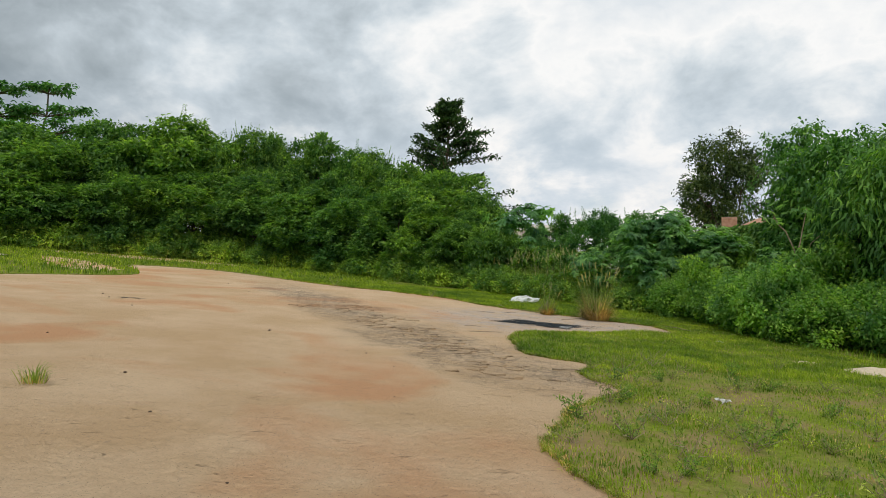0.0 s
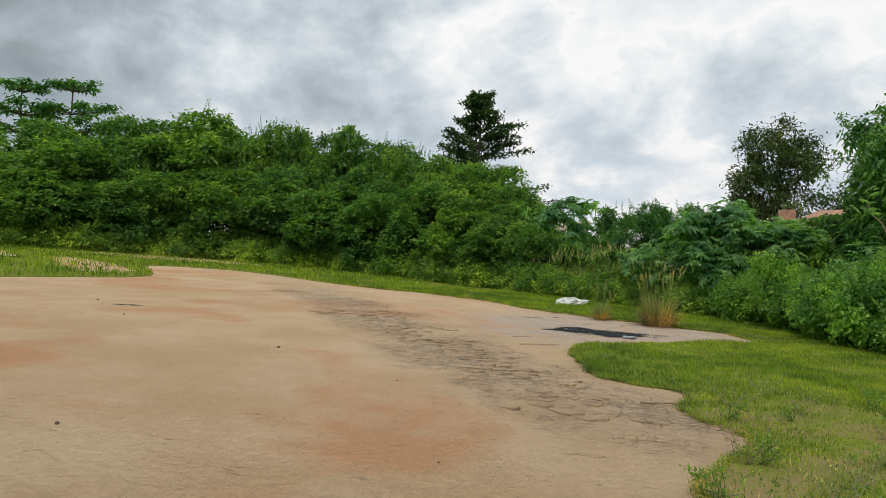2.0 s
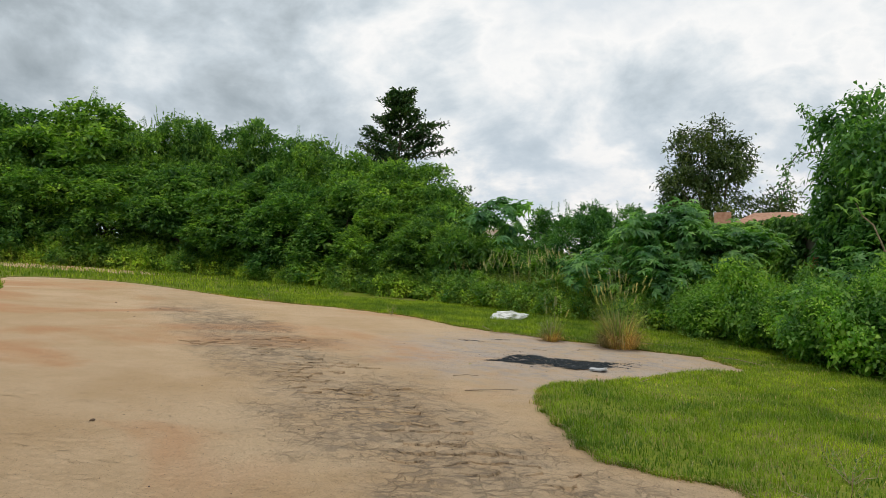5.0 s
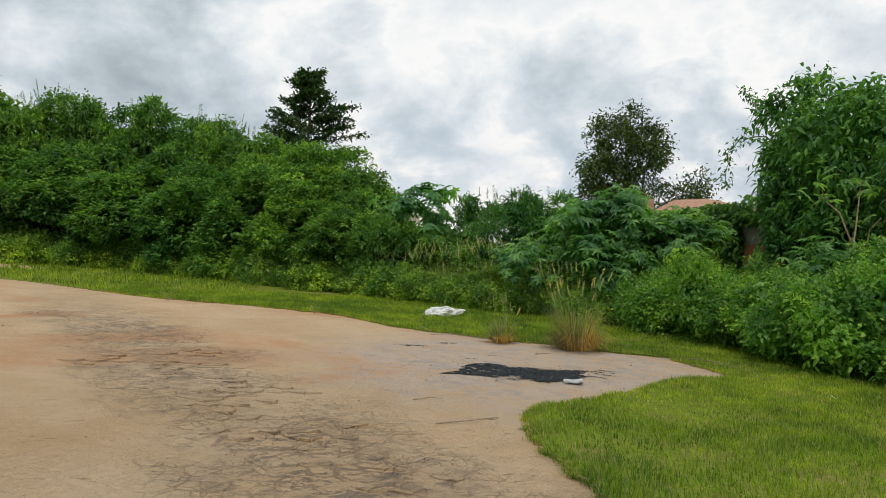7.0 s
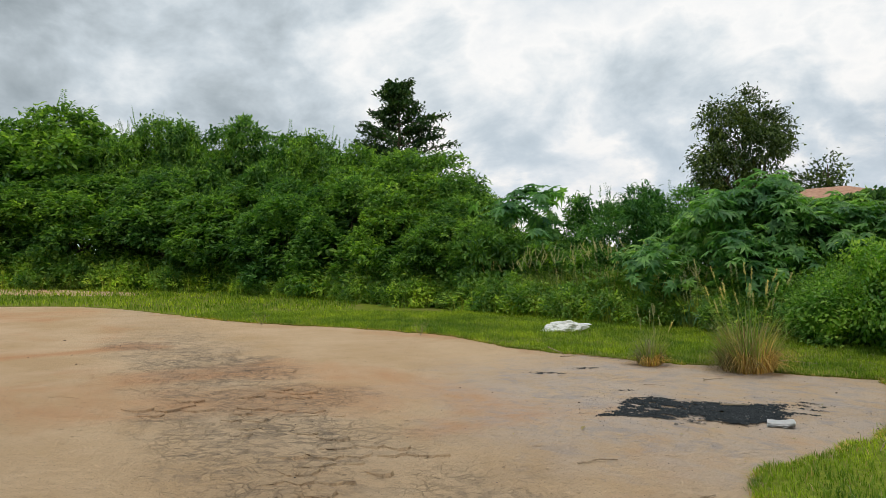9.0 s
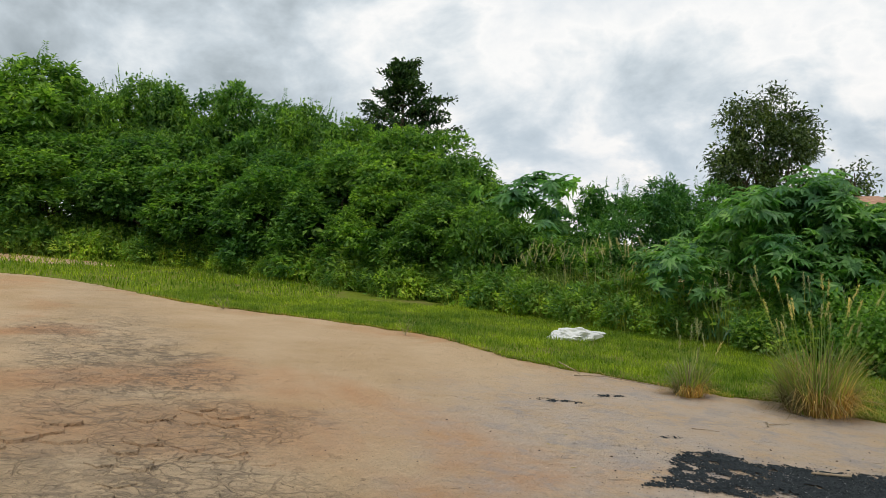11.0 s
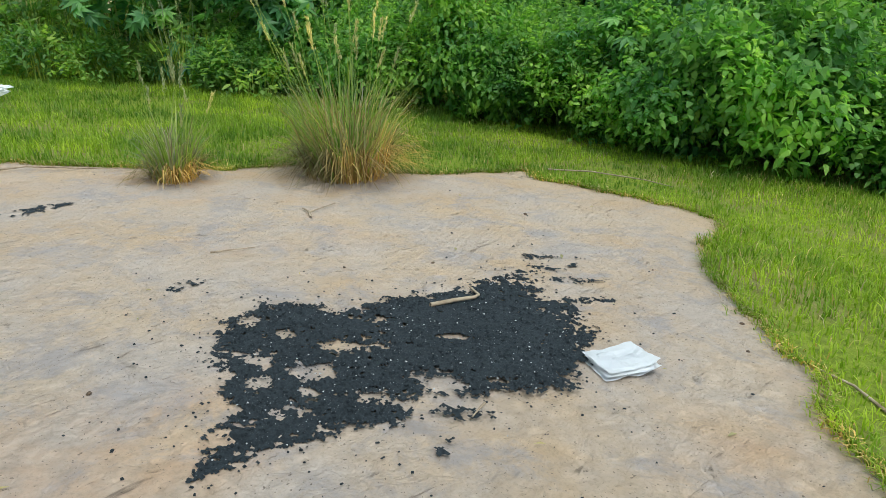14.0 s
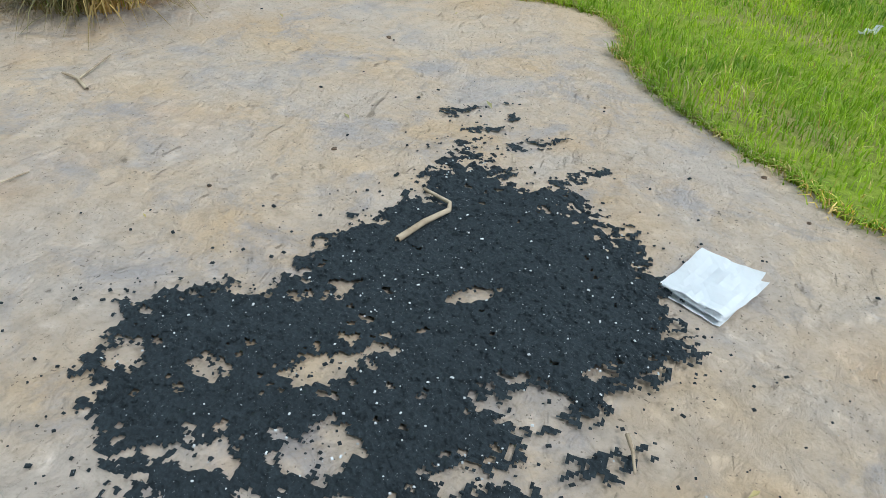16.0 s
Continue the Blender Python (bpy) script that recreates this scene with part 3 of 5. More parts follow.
def turf_fringe(name, per, height, mat, seed, label):
    """Loose blades that hang over the turf's ragged edge on to the earth."""
    rng = np.random.default_rng(seed)
    p = np.array(LAWN_EDGE)
    near = (p[:-1, 0] > -9) & (p[:-1, 0] < 5) & (p[:-1, 1] > -15)
    a, b = p[:-1][near], p[1:][near]
    long = np.linalg.norm(b - a, axis=1)
    k = rng.choice(len(a), int(long.sum() * per), p=long / long.sum())
    q = a[k] + (b - a)[k] * rng.random((len(k), 1))
    t = unit((b - a)[k])
    out = np.stack([t[:, 1], -t[:, 0]], 1)
    q = q + out * rng.normal(-0.012, 0.03, (len(k), 1))
    lean = np.concatenate([out + rng.normal(0, 0.8, out.shape), np.zeros((len(k), 1))], 1)
    base = np.stack([q[:, 0], q[:, 1], ground_z(q[:, 0], q[:, 1]) + 0.002], 1)
    v, f = blades(base, lean, height * rng.uniform(0.4, 1.3, len(k)), 0.006 * rng.uniform(0.7, 1.4, len(k)), rng.uniform(0.3, 1.4, len(k)))
    return tagged(new(name, mesh_of(name, v, f, mat)), label, "grass", kind="stuff")


turf_fringe("grass", 420, 0.055, GRASS, 18, "short green blades along the turf's ragged edge")
turf_fringe("dry_grass", 260, 0.05, STRAW, 19, "dry straw blades along the turf's ragged edge")

# ---- hedge trees ----
def hedge_tree(seed, tall):
    """A leafy dome of unit-like size: about 8 m high and 5 m wide, leaves down to the ground."""
    rng = np.random.default_rng(seed)
    blobs = [(0, 0, 2.4, 2.5, 2.3, 2.4), (rng.uniform(-0.5, 0.5), 0, 4.6, 1.9, 1.8, 1.9)]
    for k in range(5):
        a = k * 1.26 + rng.uniform(-0.4, 0.4)
        blobs.append((math.cos(a) * 1.3, math.sin(a) * 1.2, rng.uniform(3.2, 5.6), *([rng.uniform(0.85, 1.3)] * 2), rng.uniform(0.9, 1.4)))
    for k in range(3):
        blobs.append((rng.uniform(-0.7, 0.7), rng.uniform(-0.6, 0.6), rng.uniform(6.1, 7.0), rng.uniform(0.55, 0.9), rng.uniform(0.55, 0.9), rng.uniform(0.7, 1.0)))
    crown = [("crown", crown_mesh("crown", rng, lumps(rng, blobs, 105, 0.40, 0.95, 0.9), 1900, 17, 0.14, 0.27, 0.135, LEAF_HEDGE, 0.35, (0.78, 1.10), up_bias=0.5)),
             ("inner_foliage", crown_mesh("inner_foliage", rng, blobs, 420, 8, 0.25, 0.5, 0.25, LEAF_HEDGE, 0.3, (0.3, 0.7)))]
    roots, ways = clumps(rng, blobs[1:], 120, 1, 0.1, (0.9, 1.02), 1.1)
    crown.append(("outer_foliage", mesh_of("outer_foliage", *sprays(rng, roots, ways * 0.6 + np.array([0, 0, 0.9]) + rng.normal(0, 0.25, roots.shape), 0.95, 24, 0.20, 0.36), LEAF_HEDGE)))
    return tree("tree", blobs, crown, tall, "tree", "hedge trees", 0.14, seed=seed)


HEDGE = [hedge_tree(s, "bushy green hedgerow tree with feathery leaves to the ground") for s in (21, 22, 23, 24)]
# x, y, height, half width
HEDGE_AT = [(-58, 20, 9, 6), (-50, 24, 9, 5), (-42, 28, 8.5, 4.6), (-36, 31, 7.8, 4.2), (-30, 31.5, 7.7, 4), (-25.6, 32.6, 8.4, 3.2), (-21.3, 33.7, 9.3, 4.1), (-16.7, 33.6, 9.1, 2.3),
            (-14.4, 33.3, 8.6, 2.2), (-11.6, 32.7, 8.5, 2.4), (-8.6, 30.2, 7.6, 2.3), (-6.8, 28.6, 7.5, 2.0), (-4.9, 26.4, 6.6, 2.2), (-2.5, 23.0, 5.8, 2.3), (-0.9, 20.4, 4.7, 1.7)]
SHRUB_AT = [(-55, 16, 5.5, 4), (-46, 21, 5.5, 4), (-38, 26.6, 5.4, 3.4), (-33, 28, 5.2, 3), (-28.3, 28.8, 5.4, 3), (-24, 30.2, 5.8, 2.9), (-19.3, 30.8, 5.4, 2.9), (-15, 30, 5.6, 2.7), (-11, 28.6, 5.2, 2.7),
            (-8, 26, 5.0, 2.4), (-5.4, 23.2, 4.6, 2.2), (-3.4, 20.6, 4.0, 1.9), (-1.6, 18.4, 3.2, 1.6)]
rng = np.random.default_rng(77)
for k, (x, y, h, w) in enumerate(HEDGE_AT + SHRUB_AT):
    size = (w / 2.5, w / 2.5, h / 7.75)
    src = HEDGE[k % 4]
    if k < 4:
        stand(src, x, y, rng.uniform(0, 360), size)
    else:
        again(src, x, y, rng.uniform(0, 360), size)

# ---- single trees behind the hedge ----
def conifer(x, y, height):
    """Dark tree with upswept tiers of side branches."""
    rng = np.random.default_rng(31)
    root = tagged(new("tree"), "tall dark green tree with upswept tiered branches", "tree")
    pieces, pts, dirs = [tube(crooked(rng, (0, 0, -0.2), (0, 0, height), 9, 0.01), np.linspace(0.35, 0.04, 9))], [], []
    for z in np.arange(height * 0.3, height * 0.97, 0.95):
        reach = 7.0 * (1 - (z / height - 0.3) / 0.76) ** 0.78
        for k in range(6):
            a = rng.uniform(0, 2 * np.pi)
            r = reach * rng.uniform(0.5, 1.15) * (1.0 + 0.18 * math.cos(a))
            rise = r * rng.uniform(0.18, 0.42) * (1.0 - 0.55 * math.cos(a))
            tip = np.array([math.cos(a) * r, math.sin(a) * r, z + rise])
            line = crooked(rng, (0, 0, z), tip, 6, 0.04)
            line[-1, 2] += 0.25
            pieces.append(tube(line, np.linspace(0.07, 0.02, 6), 4))
            for s in np.linspace(0.25, 1.0, 9):
                q = np.array([0, 0, z]) + (tip - np.array([0, 0, z])) * s
                m = 20
                pts.append(q + rng.normal(0, 0.24 if s > 0.4 else 0.40, (m, 3)) * np.array([1.1, 1.1, 0.55]))
                dirs.append(np.tile(unit(tip - np.array([0, 0, z])) + np.array([0, 0, 0.3]), (m, 1)) * 0.8 + rng.normal(0, 0.6, (m, 3)))
    p, d = np.concatenate(pts), np.concatenate(dirs)
    n = len(p)
    v, f = leaves(p, d, np.tile([0, 0, 1.0], (n, 1)) + rng.normal(0, 0.4, (n, 3)), 0.42 * rng.uniform(0.6, 1.2, n), 0.2, 0.2, 0.1)
    child("trunk", mesh_of("trunk", *joined(*pieces), BARK, True), root)
    child("crown", mesh_of("crown", v, f, LEAF_DARK), root)
    return stand(root, x, y)


conifer(-2.4, 58, 17.3)


def tiered_tree(x, y, height):
    """Tree with flat tiers of leaves one above another."""
    rng = np.random.default_rng(37)
    root = tagged(new("tree"), "tropical tree with flat tiers of branches above the hedge", "tree")
    pieces, pts = [], []
    for cx, cy, top in ((0, 0, 0.99), (4.0, 0.6, 1.0)):
        pieces.append(tube(crooked(rng, (cx * 0.6, cy, -0.2), (cx, cy, height * top), 7, 0.012), np.linspace(0.22, 0.05, 7), 6))
        for lev, reach in ((1.0, 1.9), (0.85, 3.1), (0.73, 3.7)):
            z = height * top * lev
            for k in range(7):
                a = k * 0.9 + rng.uniform(-0.3, 0.3)
                tip = np.array([cx + math.cos(a) * reach, cy + math.sin(a) * reach, z + rng.uniform(-0.25, 0.3)])
                pieces.append(tube(crooked(rng, (cx, cy, z - 0.5), tip, 5, 0.03), np.linspace(0.06, 0.015, 5), 4))
                m = int(38 * reach)
                s = rng.uniform(0.15, 1.05, (m, 1)) ** 0.6
                pts.append(np.array([cx, cy, z]) + (tip - np.array([cx, cy, z])) * s + rng.normal(0, 1, (m, 3)) * np.array([0.34, 0.34, 0.13]))
    p = np.concatenate(pts)
    n = len(p)
    d = rng.normal(0, 1, (n, 3)) * np.array([1, 1, 0.25]) - np.array([0, 0, 0.2])
    v, f = leaves(p, d, np.tile([0, 0, 1.0], (n, 1)), 0.45 * rng.uniform(0.6, 1.2, n), 0.22, 0.15, 0.25)
    child("trunk", mesh_of("trunk", *joined(*pieces), BARK, True), root)
    child("crown", mesh_of("crown", v, f, LEAF_FERN), root)
    return stand(root, x, y)


tiered_tree(-40.5, 44, 12.9)


def broad_tree(x, y, height, width, seed, label, count, size):
    """Round open crown with sky gaps."""
    rng = np.random.default_rng(seed)
    blobs = []
    for k in range(17):
        a, r = rng.uniform(0, 2 * np.pi), rng.uniform(0.25, 0.75)
        z = 0.30 + 0.58 * (k + rng.uniform(0, 1)) / 17
        r *= 1.25 - 0.9 * max(z - 0.35, 0) / 0.6
        blobs.append((math.cos(a) * r * width, math.sin(a) * r * width, z * height, *([width * rng.uniform(0.22, 0.36)] * 2), height * rng.uniform(0.08, 0.14)))
    blobs.append((0.12 * width, 0, height * 0.91, width * 0.24, width * 0.24, height * 0.09))
    blobs.append((0.62 * width, 0, height * 0.80, width * 0.24, width * 0.24, height * 0.10))
    crown = [("crown", crown_mesh("crown", rng, blobs, count, 26, 0.24, size, size * 0.45, LEAF_OLIVE, 0.35, (0.3, 1.08)))]
    return stand(tree("tree", blobs, crown, label, "tree", "", 0.2, seed=seed), x, y)


broad_tree(16.2, 32.5, 11.3, 3.5, 41, "dark olive green tree with an open round crown", 1500, 0.26)
broad_tree(19.6, 30.4, 7.7, 1.7, 44, "small dark tree with a thin crown beyond the wall", 260, 0.26)


# ---- shrubs in front of the wall ----
def palmate(p, axis, size, rng):
    """Seven-fingered leaves at the places p."""
    n = len(p)
    nrm = unit(axis + np.array([0, 0, 1.1]) + rng.normal(0, 0.3, (n, 3)))
    ref = unit(np.cross(nrm, rng.normal(0, 1, (n, 3))))
    oth = np.cross(nrm, ref)
    out = []
    for k, (a, l) in enumerate(((0, 1.0), (0.7, 0.92), (-0.7, 0.92), (1.4, 0.75), (-1.4, 0.75), (2.1, 0.5), (-2.1, 0.5))):
        d = ref * math.cos(a) + oth * math.sin(a) - nrm * 0.22
        out.append(leaves(p, d, nrm, size * l * rng.uniform(0.85, 1.1, n), size * 0.30, 0.12, 0.12))
    return joined(*out)


def castor(x, y, height, width, seed, count, size=0.30, label="castor oil shrub with large palmate grey-green leaves"):
    rng = np.random.default_rng(seed)
    blobs = [(0, 0, height * 0.5, width, width * 0.9, height * 0.45)]
    for k in range(6):
        a = rng.uniform(0, 2 * np.pi)
        blobs.append((math.cos(a) * width * 0.55, math.sin(a) * width * 0.5, height * rng.uniform(0.55, 0.8), width * 0.42, width * 0.42, height * 0.2))
    p, d = clumps(rng, lumps(rng, blobs, 40, 0.35, 0.6), count, 3, 0.14, (0.65, 1.1), 0.9)
    keep = p[:, 2] > 0.25
    v, f = palmate(p[keep], d[keep], size, rng)
    root = tagged(new("shrub"), label, "shrub", "castor shrubs")
    child("stem", wood_mesh("stem", rng, height * 0.7, 0.045, blobs, STEM), root)
    child("foliage", mesh_of("foliage", v, f, LEAF_CASTOR), root)
    return stand(root, x, y)


castor(4.8, 10.6, 3.35, 2.0, 51, 760)
castor(6.5, 9.8, 3.0, 1.6, 52, 560)
castor(3.4, 11.6, 2.0, 1.1, 53, 200)
castor(0.95, 18.3, 4.45, 1.35, 54, 170, 0.46, "papaya-like plant with long-stalked palmate leaves")
castor(6.2, 3.2, 1.9, 0.9, 55, 120, 0.24)


def feather_bush(x, y, height, width, seed, count, mat, leaf, slim, label, group=""):
    rng = np.random.default_rng(seed)
    blobs = [(0, 0, height * 0.42, width, width, height * 0.42)]
    for k in range(6):
        a = rng.uniform(0, 2 * np.pi)
        blobs.append((math.cos(a) * width * 0.5, math.sin(a) * width * 0.5, height * rng.uniform(0.5, 0.78), width * 0.45, width * 0.45, height * 0.2))
    crown = [("foliage", crown_mesh("foliage", rng, lumps(rng, blobs, 60, 0.3, 0.55), count, 16, 0.09, leaf, leaf * slim, mat, 0.3, (0.7, 1.1), up_bias=0.7))]
    roots, ways = clumps(rng, blobs, 130, 1, 0.05, (0.9, 1.03), 0.9)
    crown.append(("outer_foliage", mesh_of("outer_foliage", *sprays(rng, roots, ways * 0.7 + np.array([0, 0, 0.7]) + rng.normal(0, 0.25, roots.shape), 0.5, 24, 0.12, 0.3), mat)))
    return stand(tree("shrub", blobs, crown, label, "shrub", group, 0.05, STEM, seed), x, y)


feather_bush(4.5, 16.6, 4.05, 2.3, 61, 1300, LEAF_FERN, 0.2, 0.3, "rounded dark green feathery bush")
feather_bush(1.9, 17.6, 2.2, 1.5, 62, 600, LEAF_HEDGE, 0.22, 0.4, "green bush at the hedge's end")
feather_bush(0.0, 17.2, 2.8, 1.6, 63, 600, LEAF_HEDGE, 0.22, 0.4, "green bush below the papaya-like plant")

for x, y, h, w, k in ((3.0, 19.4, 2.2, 1.6, 64), (1.0, 20.6, 2.7, 1.7, 65), (6.6, 15.0, 2.9, 1.6, 66), (8.2, 13.4, 2.8, 1.6, 67), (2.8, 14.9, 1.9, 1.3, 68)):
    feather_bush(x, y, h, w, k, 620, LEAF_HEDGE, 0.2, 0.4, "green leafy bush filling the hedge's end")


def low_shrub(seed):
    rng = np.random.default_rng(seed)
    blobs = [(0, 0, 0.62, 0.95, 0.85, 0.62)]
    for k in range(5):
        a = rng.uniform(0, 2 * np.pi)
        blobs.append((math.cos(a) * 0.6, math.sin(a) * 0.55, rng.uniform(0.55, 1.1), 0.4, 0.4, 0.35))
    crown = [("foliage", crown_mesh("foliage", rng, lumps(rng, blobs, 52, 0.14, 0.32), 1150, 11, 0.08, 0.095, 0.056, LEAF_SHRUB, 0.25, (0.5, 1.25), up_bias=0.35, oval=True))]
    crown.append(("inner_foliage", crown_mesh("inner_foliage", rng, blobs, 300, 8, 0.1, 0.12, 0.07, LEAF_SHRUB, 0.2, (0.35, 0.9), oval=True)))
    roots, ways = clumps(rng, blobs, 95, 1, 0.05, (0.85, 1.05), 0.7)
    crown.append(("outer_foliage", mesh_of("outer_foliage", *sprays(rng, roots, ways * 0.8 + np.array([0, 0, 0.6]) + rng.normal(0, 0.3, roots.shape), 0.42, 14, 0.095, 0.5), LEAF_SHRUB)))
    return tree("shrub", blobs, crown, "leafy green broadleaf shrub at the turf's edge", "shrub", "edge shrubs", 0.025, STEM, seed)


LOW = [low_shrub(s) for s in (71, 72, 73)]
LOW_AT = [(5.3, 6.9, 1.0), (5.5, 5.4, 1.0), (5.6, 4.0, 1.05), (5.7, 2.6, 1.1), (5.6, 1.3, 1.1), (5.9, 0.0, 1.05), (7.1, -0.9, 1.1), (8.6, -1.8, 1.1), (10.2, -2.8, 1.2), (12, -4, 1.3),
          (6.9, 5.7, 1.0), (7.0, 4.6, 1.3), (7.1, 3.2, 1.25), (7.2, 1.8, 1.3), (7.3, 0.6, 1.35), (8.7, 0.2, 1.4), (5.6, 8.2, 1.0), (4.3, 9.0, 0.85), (14, -6, 1.4), (16, -9, 1.5)]
for k, (x, y, s) in enumerate(LOW_AT):
    (stand if k < 3 else again)(LOW[k % 3], x, y, 67.0 * k, (s * (1 + 0.14 * math.cos(k * 1.7)), s, s * (1 + 0.24 * math.sin(k * 2.1))))


def vine_tree(x, y, height, width, seed, count, mat, leaf, slim, droop, label):
    """A tree smothered by creepers, its crown reaching far down."""
    rng = np.random.default_rng(seed)
    blobs = [(0, 0, height * 0.55, width, width, height * 0.36)]
    for k in range(9):
        a = rng.uniform(0, 2 * np.pi)
        blobs.append((math.cos(a) * width * 0.62, math.sin(a) * width * 0.62, height * rng.uniform(0.4, 0.82), width * 0.42, width * 0.42, height * 0.17))
    crown = [("crown", crown_mesh("crown", rng, lumps(rng, blobs, 190, 0.45, 0.8), int(count * 1.6), 17, 0.14, leaf, leaf * slim, mat, droop, (0.68, 1.1), up_bias=0.5, oval=True)),
             ("inner_foliage", crown_mesh("inner_foliage", rng, blobs, count // 3, 10, 0.25, leaf * 1.6, leaf * 0.7, LEAF_FERN, 0.4, (0.35, 0.75)))]
    return stand(tree("tree", blobs, crown, label, "tree", "", 0.13, seed=seed), x, y)


vine_tree(10.35, 5.5, 6.4, 2.4, 81, 1900, LEAF_VINE, 0.20, 0.42, 0.6, "tall creeper-covered tree with dark hollows")
vine_tree(12.6, 3.2, 6.6, 2.7, 82, 1300, LEAF_VINE, 0.22, 0.42, 0.6, "tall creeper-covered tree beside the shrubs")
vine_tree(9.6, 1.0, 5.3, 2.2, 83, 1900, LEAF_VINE, 0.22, 0.28, 0.9, "tree with drooping narrow green leaves")
vine_tree(14.6, 7.6, 6.2, 2.8, 85, 900, LEAF_VINE, 0.24, 0.42, 0.5, "dense creeper-covered tree behind the wall's end")
vine_tree(13.5, -2.0, 6.0, 2.6, 84, 1000, LEAF_VINE, 0.24, 0.40, 0.6, "tall green tree at the yard's side")


# ---- creeper-covered wall, houses ----
def box(bm, x0, x1, y0, y1, z0, z1):
    v = [bm.verts.new((x, y, z)) for z in (z0, z1) for x, y in ((x0, y0), (x1, y0), (x1, y1), (x0, y1))]
    for q in ((0, 3, 2, 1), (4, 5, 6, 7), (0, 1, 5, 4), (1, 2, 6, 5), (2, 3, 7, 6), (3, 0, 4, 7)):
        bm.faces.new([v[i] for i in q])


def garden_wall():
    root = tagged(new("garden_wall"), "weathered wall of red render under grey plaster, overgrown with creepers", "wall")
    bm = bmesh.new()
    box(bm, 0, 13.0, 0, 0.2, -0.4, 2.6)
    part("red_render", bm, REDWALL, root)
    bm = bmesh.new()
    box(bm, 0, 13.0, -0.02, 0.22, 2.6, 3.5)
    part("plaster", bm, PLASTER, root)
    rng = np.random.default_rng(91)
    n = 15000
    u = np.concatenate([rng.uniform(3.65, 13.2, n), rng.uniform(0.0, 3.5, 1500), rng.uniform(-0.5, 1.15, 3200)])
    z = np.concatenate([rng.uniform(0.2, 1.0, n) ** 0.7 * 3.95, rng.uniform(3.2, 4.1, 1500), rng.uniform(0.2, 3.9, 3200)])
    off = 0.26 + np.abs(rng.normal(0.12, 0.12, len(u))) - 0.5 * (z > 3.6) * rng.random(len(u))
    p = np.stack([u, off, z], 1)
    d = np.stack([rng.normal(0, 0.5, len(u)), np.abs(rng.normal(0.5, 0.3, len(u))), rng.normal(-0.5, 0.4, len(u))], 1)
    v, f = leaves(p, d, np.tile([0, 0.8, 0.7], (len(u), 1)) + rng.normal(0, 0.4, (len(u), 3)), 0.2 * rng.uniform(0.6, 1.2, len(u)), 0.13, 0.2, 0.1)
    child("creeper", mesh_of("creeper", v, f, LEAF_HEDGE), root, "green creeper over the wall")
    x, y = 10.6, 7.2
    root.matrix_basis = Matrix.Translation((x, y, float(ground_z(x, y)))) @ Matrix.Rotation(radians(97), 4, "Z")
    return root


garden_wall()


def tiled_house(x, y, turn):
    root = tagged(new("house"), "house with a brown tiled roof beyond the wall", "house")
    bm = bmesh.new()
    box(bm, 0, 6, 0, 5, -1, 3.5)
    part("wall", bm, WHITEWALL, root)
    bm = bmesh.new()
    a = [bm.verts.new(p) for p in ((-0.4, -0.4, 3.5), (6.4, -0.4, 3.5), (6.4, 5.4, 3.5), (-0.4, 5.4, 3.5), (1.6, 2.5, 4.62), (3.2, 2.5, 4.62))]
    for q in ((0, 1, 5, 4), (1, 2, 5), (2, 3, 4, 5), (3, 0, 4), (3, 2, 1, 0)):
        bm.faces.new([a[i] for i in q])
    part("roof", bm, ROOFTILE, root)
    bm = bmesh.new()
    box(bm, -0.3, 0.5, 0.6, 1.0, 3.4, 4.55)
    part("parapet", bm, ROOFTILE, root)
    root.matrix_basis = Matrix.Translation((x, y, float(ground_z(x, y)) + 0.35)) @ Matrix.Rotation(radians(turn), 4, "Z")
    return root


tiled_house(12.9, 23.5, -25)


def white_house(x, y):
    root = tagged(new("house"), "white flat-roofed house far beyond the hedge", "house")
    bm = bmesh.new()
    box(bm, -7, 5, 0, 8, -2, 6.4)
    part("wall", bm, WHITEWALL, root)
    bm = bmesh.new()
    box(bm, -7.6, 5.6, -0.8, 8.5, 6.4, 7.3)
    part("roof", bm, WHITEWALL, root)
    for k in range(4):
        bm = bmesh.new()
        box(bm, -5.6 + k * 2.8, -4.2 + k * 2.8, -0.05, 0.1, 4.4, 5.8)
        part("window", bm, SHADE_GLASS, root)
    root.matrix_basis = Matrix.Translation((x, y, 2.9))
    return root


white_house(10.5, 106)

# ---- tall grass, tufts, herbs ----
def arching(base, lean, height, reach, width, drop):
    """Long blades that rise, arch over and hang: strips of four quads. drop: the share of its height that the tip falls back."""
    n = len(base)
    lean = unit(lean)
    side = np.stack([-lean[:, 1], lean[:, 0], np.zeros(n)], 1)
    h, r, w, d = (np.broadcast_to(a, n)[:, None] for a in (height, reach, width, drop))
    rows = []
    for s, slim in ((0.0, 0.8), (0.28, 1.0), (0.55, 0.9), (0.8, 0.6), (1.0, 0.08)):
        mid = base + lean * r * s ** (1.5 - 0.5 * d)
        mid[:, 2:] = base[:, 2:] + np.maximum(h * (s + d * 1.9 * s * (1 - s) - d * s * s), 0.006)
        rows += [mid - side * w * slim / 2, mid + side * w * slim / 2]
    v = np.stack(rows, 1).reshape(-1, 3)
    k = np.arange(n)[:, None] * 10
    f = np.concatenate([k + np.array([2 * a, 2 * a + 1, 2 * a + 3, 2 * a + 2]) for a in range(4)], 0)
    return v, f


